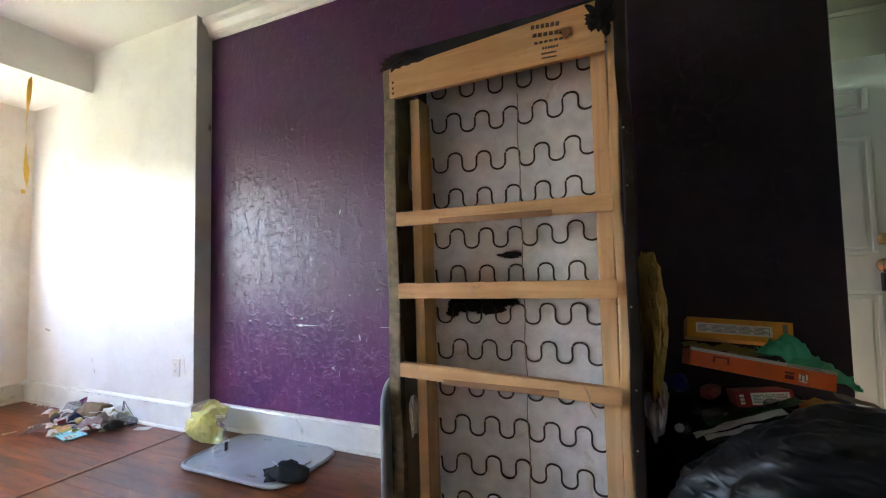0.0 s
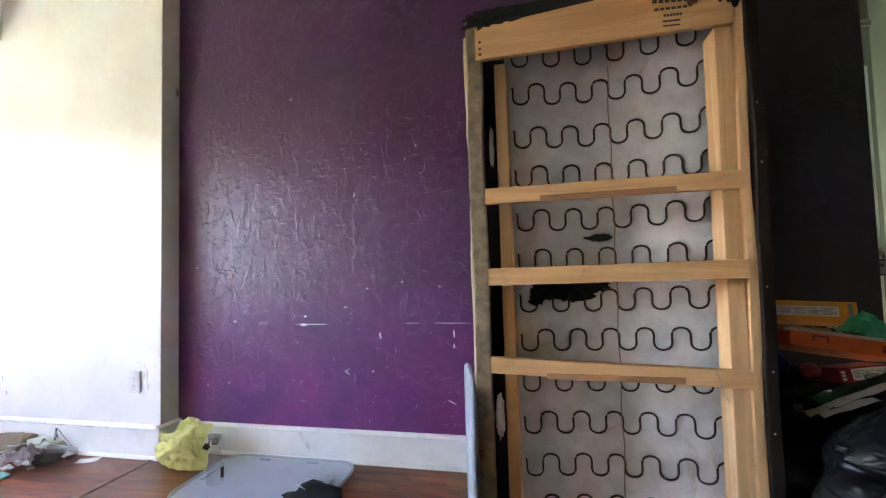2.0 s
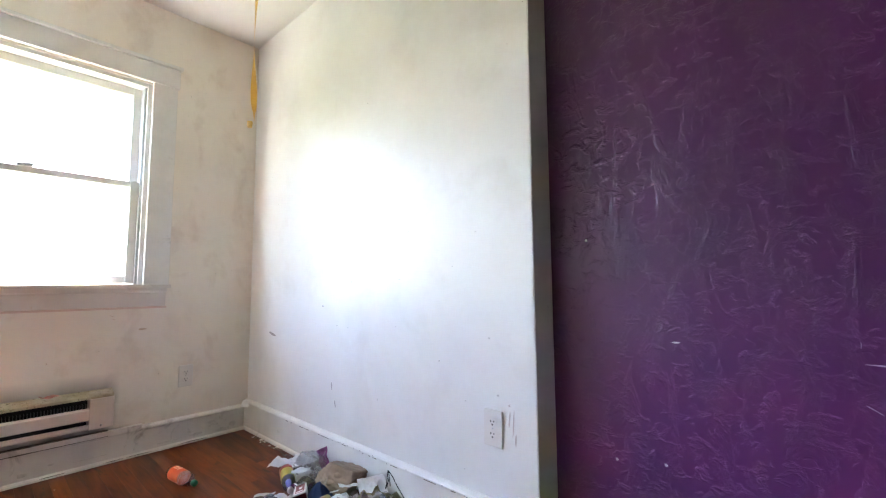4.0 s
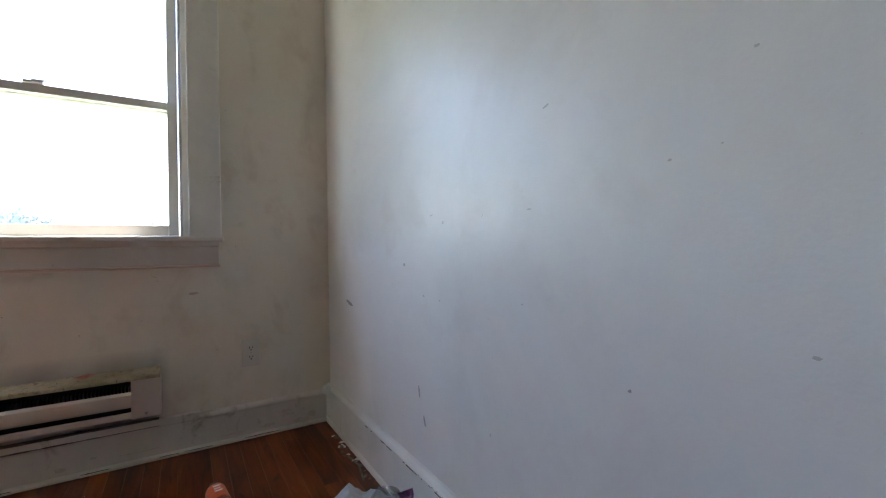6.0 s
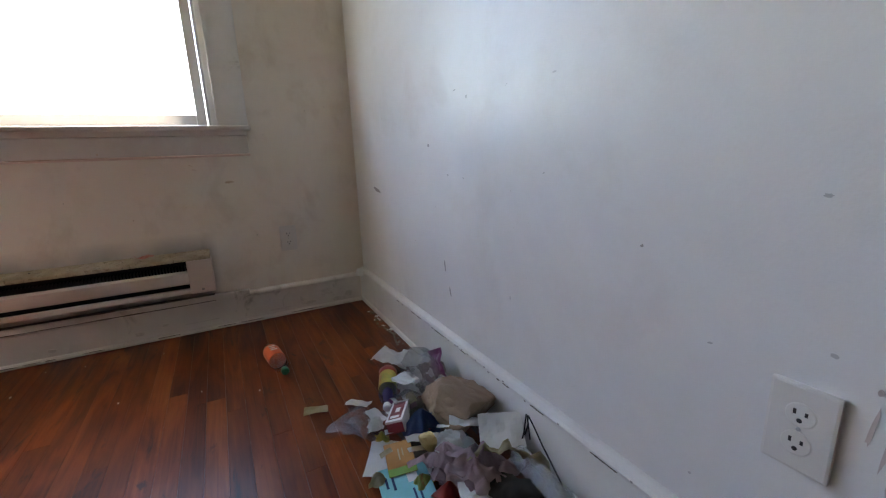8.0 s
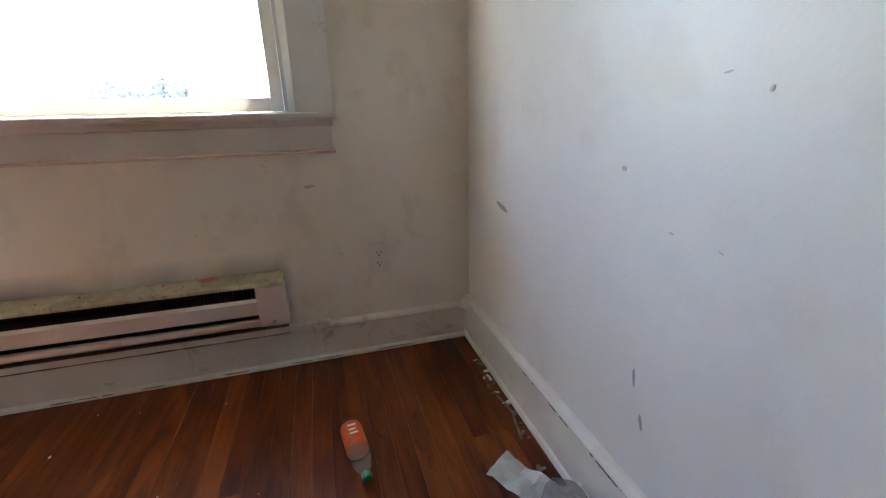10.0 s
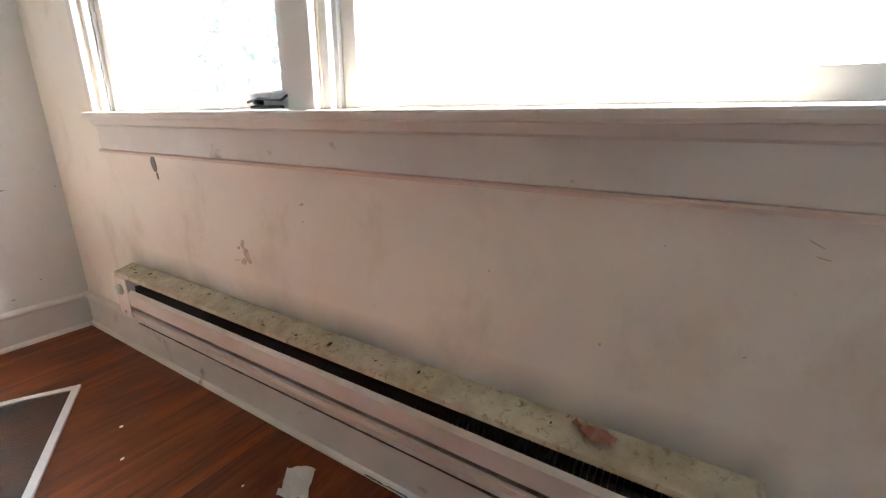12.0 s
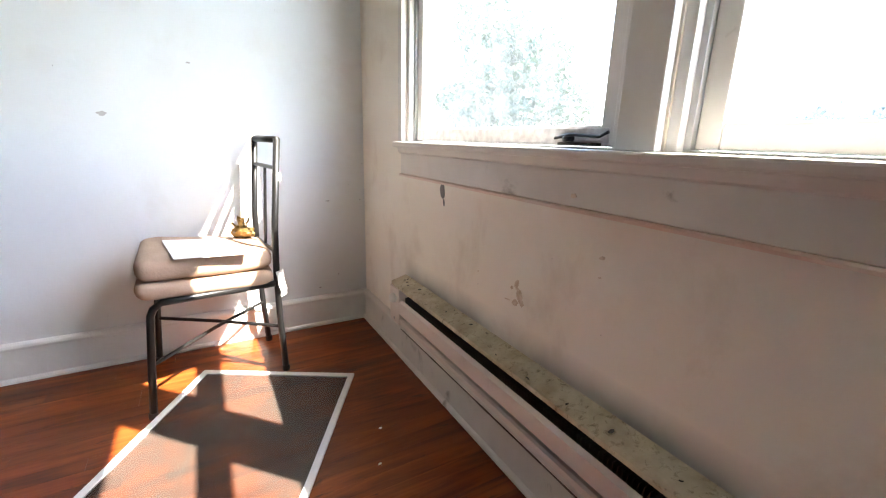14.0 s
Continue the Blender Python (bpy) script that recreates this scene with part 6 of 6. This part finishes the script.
for i, (x, y, z, r, mt, lb) in enumerate((
        (5.045, -0.335, 0.566, 0.020, GREYF, "crumpled clear wrapper in the heap"), (5.085, -0.330, 0.580, 0.018, PAPER, "crumpled white scrap in the heap"),
        (5.205, -0.330, 0.640, 0.016, GREYF, "crumpled clear wrapper in the heap"), (5.050, -0.300, 0.650, 0.030, DKRED, "crumpled dark red packet in the heap"),
        (5.005, -0.310, 0.590, 0.014, GREYF, "crumpled clear wrapper in the heap"))):
    solo("crumpled_wrapper", moved(crumpled(r, (1.6, 1.0, 0.6), 40 + i, 16, 0.08, 3), pose(x, y, z, 0, -12, 20 * i)), mt, lb, "wrapper", (x, y, z))
solo("blue_cap", moved(lump(0.034, (1.0, 0.8, 0.9), 83, 0.25, 3, 2.2), pose(4.955, -0.300, 0.672)), surf("dark blue plastic", (0.015, 0.025, 0.14), (0.02, 0.03, 0.20), 9, 0.35, 0.2, 40), "dark blue crumpled plastic in the heap", "plastic", (4.955, -0.300, 0.66))
solo("yellow_red_wrapper", moved(lump(0.034, (1.7, 0.6, 0.5), 65, 0.4, 3, 2.4, 0.3), pose(5.325, -0.335, 0.645)), surf("yellow red wrapper", (0.62, 0.45, 0.04), (0.50, 0.05, 0.03), 14, 0.35, 0.3, 60), "yellow and red crumpled wrapper", "wrapper", (5.325, -0.335, 0.64))
solo("white_rod", tube(bmesh.new(), [(5.45, -0.40, 0.667), (5.52, -0.39, 0.655), (5.62, -0.37, 0.645)], 0.005), PAPER, "thin white plastic rod on the heap", "rod", (5.45, -0.40, 0.66))
jar = thing("pill_jar", (4.965, -0.36, 0.545), "small clear jar with a white lid in the heap", "jar")
part("body", lathe(bmesh.new(), [(0.016, 0), (0.018, 0.004), (0.018, 0.05), (0.012, 0.06)], (4.965, -0.36, 0.545), (-0.3, -0.8, 0.2)), CLEAR, jar, smooth=True)
part("lid", lathe(bmesh.new(), [(0.013, 0.06), (0.013, 0.076), (0.011, 0.078)], (4.965, -0.36, 0.545), (-0.3, -0.8, 0.2)), WHITECAP, jar, smooth=True)
solo("yellow_sheet", moved(crumple(0.22, 0.16, 0.025, 77), pose(5.12, -0.10, 0.745, 0, 4, 8)), surf("mustard film", (0.36, 0.28, 0.05), (0.25, 0.19, 0.04), 9, 0.5, 0.4, 40), "mustard crumpled film between the boxes", "film", (5.12, -0.1, 0.75))
for ob in set(bpy.data.objects) - before_heap:
    if not ob.parent:
        ob.location += Vector((0.11, -0.075, 0.0))
part("torn_plaster", moved(lump(0.03, (0.9, 0.12, 0.8), 66, 0.5, 3), Matrix.Translation((5.53, YP - 0.001, 0.745))), CHIP, wall_purple, "white torn plaster at the wall end")

# ---- outside ----
GRASS = surf("lawn", (0.060, 0.095, 0.030), (0.095, 0.125, 0.045), 0.8, 0.95, 0.3, 30)
g = bmesh.new()
box(g, (-4000, -4000, -0.9), (4000, 4000, -0.8))
structure("ground", g, GRASS, "bright lawn outside the windows", "ground")
LEAF = surf("leaves", (0.085, 0.110, 0.085), (0.120, 0.140, 0.105), 1.2, 0.6, 0.0)
BARK = surf("bark", (0.16, 0.12, 0.09), (0.09, 0.07, 0.05), 8, 0.9, 0.5, 20)


def leaves(bm, c, r, count, size, seed):
    rnd = random.Random(seed)
    for _ in range(count):
        d = Vector((rnd.gauss(0, 1), rnd.gauss(0, 1), rnd.gauss(0, 1))).normalized()
        k = (0.45 + 0.55 * rnd.random() ** 0.5) * (0.75 + 0.5 * noise.noise(d * 2.2 + Vector((seed, 0, 0))))
        p = Vector(c) + Vector((d.x * r[0], d.y * r[1], d.z * r[2])) * k
        u = Vector((rnd.gauss(0, 1), rnd.gauss(0, 1), rnd.gauss(0, 1))).normalized() * size * rnd.uniform(0.6, 1.3)
        w = u.cross(Vector((rnd.gauss(0, 1), rnd.gauss(0, 1), rnd.gauss(0, 1)))).normalized() * size * 0.45
        bm.faces.new([bm.verts.new(q) for q in (p - u, p + w, p + u, p - w)])


tree = thing("tree", (-8.0, -13.2, -0.8), "leafy garden tree outside the narrow window", "tree")
part("trunk", tube(bmesh.new(), [(-8.0, -13.2, -0.8), (-7.95, -13.15, 0.6), (-8.05, -13.2, 1.8), (-8.0, -14.4, 3.2)], 0.20, 10, 0.5), BARK, tree)
for i in range(7):
    a = i * 0.9
    part("limb", tube(bmesh.new(), [(-8.0, -13.15, 1.2 + 0.25 * i), (-8 + 0.7 * math.cos(a), -13.15 + 0.7 * math.sin(a), 1.9 + 0.28 * i), (-8 + 1.5 * math.cos(a), -13.15 + 1.5 * math.sin(a), 2.4 + 0.3 * i)], 0.07, 6, 0.35), BARK, tree)
b = bmesh.new()
for i, (dx, dy, z, r) in enumerate(((0, 0, 3.6, 1.7), (0.7, 0.9, 2.4, 1.2), (-0.6, -0.8, 2.6, 1.3), (0.4, -0.4, 4.9, 1.3), (0.5, 0.6, 1.4, 1.0), (0.1, -1.0, 1.5, 1.0), (0.2, 1.1, 3.8, 1.0), (0.6, 2.2, 1.6, 0.9), (0.3, -2.0, 2.2, 1.2), (0.2, 2.6, 3.0, 1.1), (-0.2, 3.2, 1.9, 0.9))):
    leaves(b, (-8 + dx, -13.15 + dy, z), (r, r, r), 1300, 0.11, 3 + i)
part("crown", b, LEAF, tree)
for i, (x, y, r) in enumerate(((-15.0, -1.7, 1.6), (-15.5, -6.2, 2.0), (-16, -9.5, 1.7), (-13.2, -12.8, 1.5))):
    sh = thing("shrub", (x, y, -0.8), "rounded garden shrub far beyond the windows", "shrub", "garden shrubs")
    b = bmesh.new()
    leaves(b, (x, y, 0.35), (r, r * 1.2, 1.35), 1800, 0.12, 20 + i)
    part("crown", b, LEAF, sh)
    part("stem", tube(bmesh.new(), [(x, y, -0.8), (x + 0.1, y, 0.0), (x, y + 0.1, 0.6)], 0.08, 6, 0.5), BARK, sh)
# pale blue-grey leaf colour holds the haze of distance
HAZED_LEAF = surf("distant leaves with haze in the colour", (0.27, 0.31, 0.33), (0.33, 0.37, 0.39), 0.6, 0.8, 0.0)
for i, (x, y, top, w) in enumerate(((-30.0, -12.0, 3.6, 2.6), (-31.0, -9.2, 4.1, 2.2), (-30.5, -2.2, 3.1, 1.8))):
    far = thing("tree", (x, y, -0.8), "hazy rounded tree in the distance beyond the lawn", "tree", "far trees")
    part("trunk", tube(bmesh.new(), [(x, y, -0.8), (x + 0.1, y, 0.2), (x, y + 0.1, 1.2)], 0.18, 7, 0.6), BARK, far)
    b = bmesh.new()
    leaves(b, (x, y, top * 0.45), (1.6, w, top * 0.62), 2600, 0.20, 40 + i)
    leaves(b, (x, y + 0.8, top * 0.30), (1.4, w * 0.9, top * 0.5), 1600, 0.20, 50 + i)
    part("crown", b, HAZED_LEAF, far)


# ---- floors: boards one by one ----
def boards(name, x0, x1, material, label, seed, pitch):
    """Strip floor laid along x: a sub-floor and every board on it."""
    rnd = random.Random(seed)
    f = structure(name, boxed((x0, YS, -0.12), (x1, YB if x1 > 5 else YP, -0.006)), SUBFLOOR, label, "floor")
    made = {}
    y = YS
    top = YP if x1 > 5 else YN
    while y < top - 0.001:
        w = min(pitch, top - y)
        x = x0
        while x < x1 - 0.001:
            n = min(round(rnd.uniform(0.55, 1.5), 1), x1 - x)
            if x1 - x - n < 0.35:
                n = x1 - x
            key = (round(n, 3), round(w, 3))
            if key not in made:
                made[key] = mesh_of("board", boxed((0.0003, 0.0003, -0.006), (n - 0.0003, w - 0.0003, 0), 0.0004), material)
            piece("board", made[key], f, Matrix.Translation((x, y, 0)))
            x += n
        y += pitch
    return f


boards("floor_alcove", 0.0, 2.12, OAK, "worn glossy reddish oak strip floor under the windows", 3, 0.058)
boards("floor_main", 2.12, XB, OAK2, "darker worn oak strip floor", 4, 0.083)
structure("floor_entry", boxed((4.4, YP, -0.006), (XB, YB, -0.001)), OAK2, "dark oak floor of the entry", "floor")
structure("threshold", boxed((2.10, YS, 0.0005), (2.135, YN, 0.005), 0.002), OAK2, "thin dark wooden strip where two floors meet", "threshold")
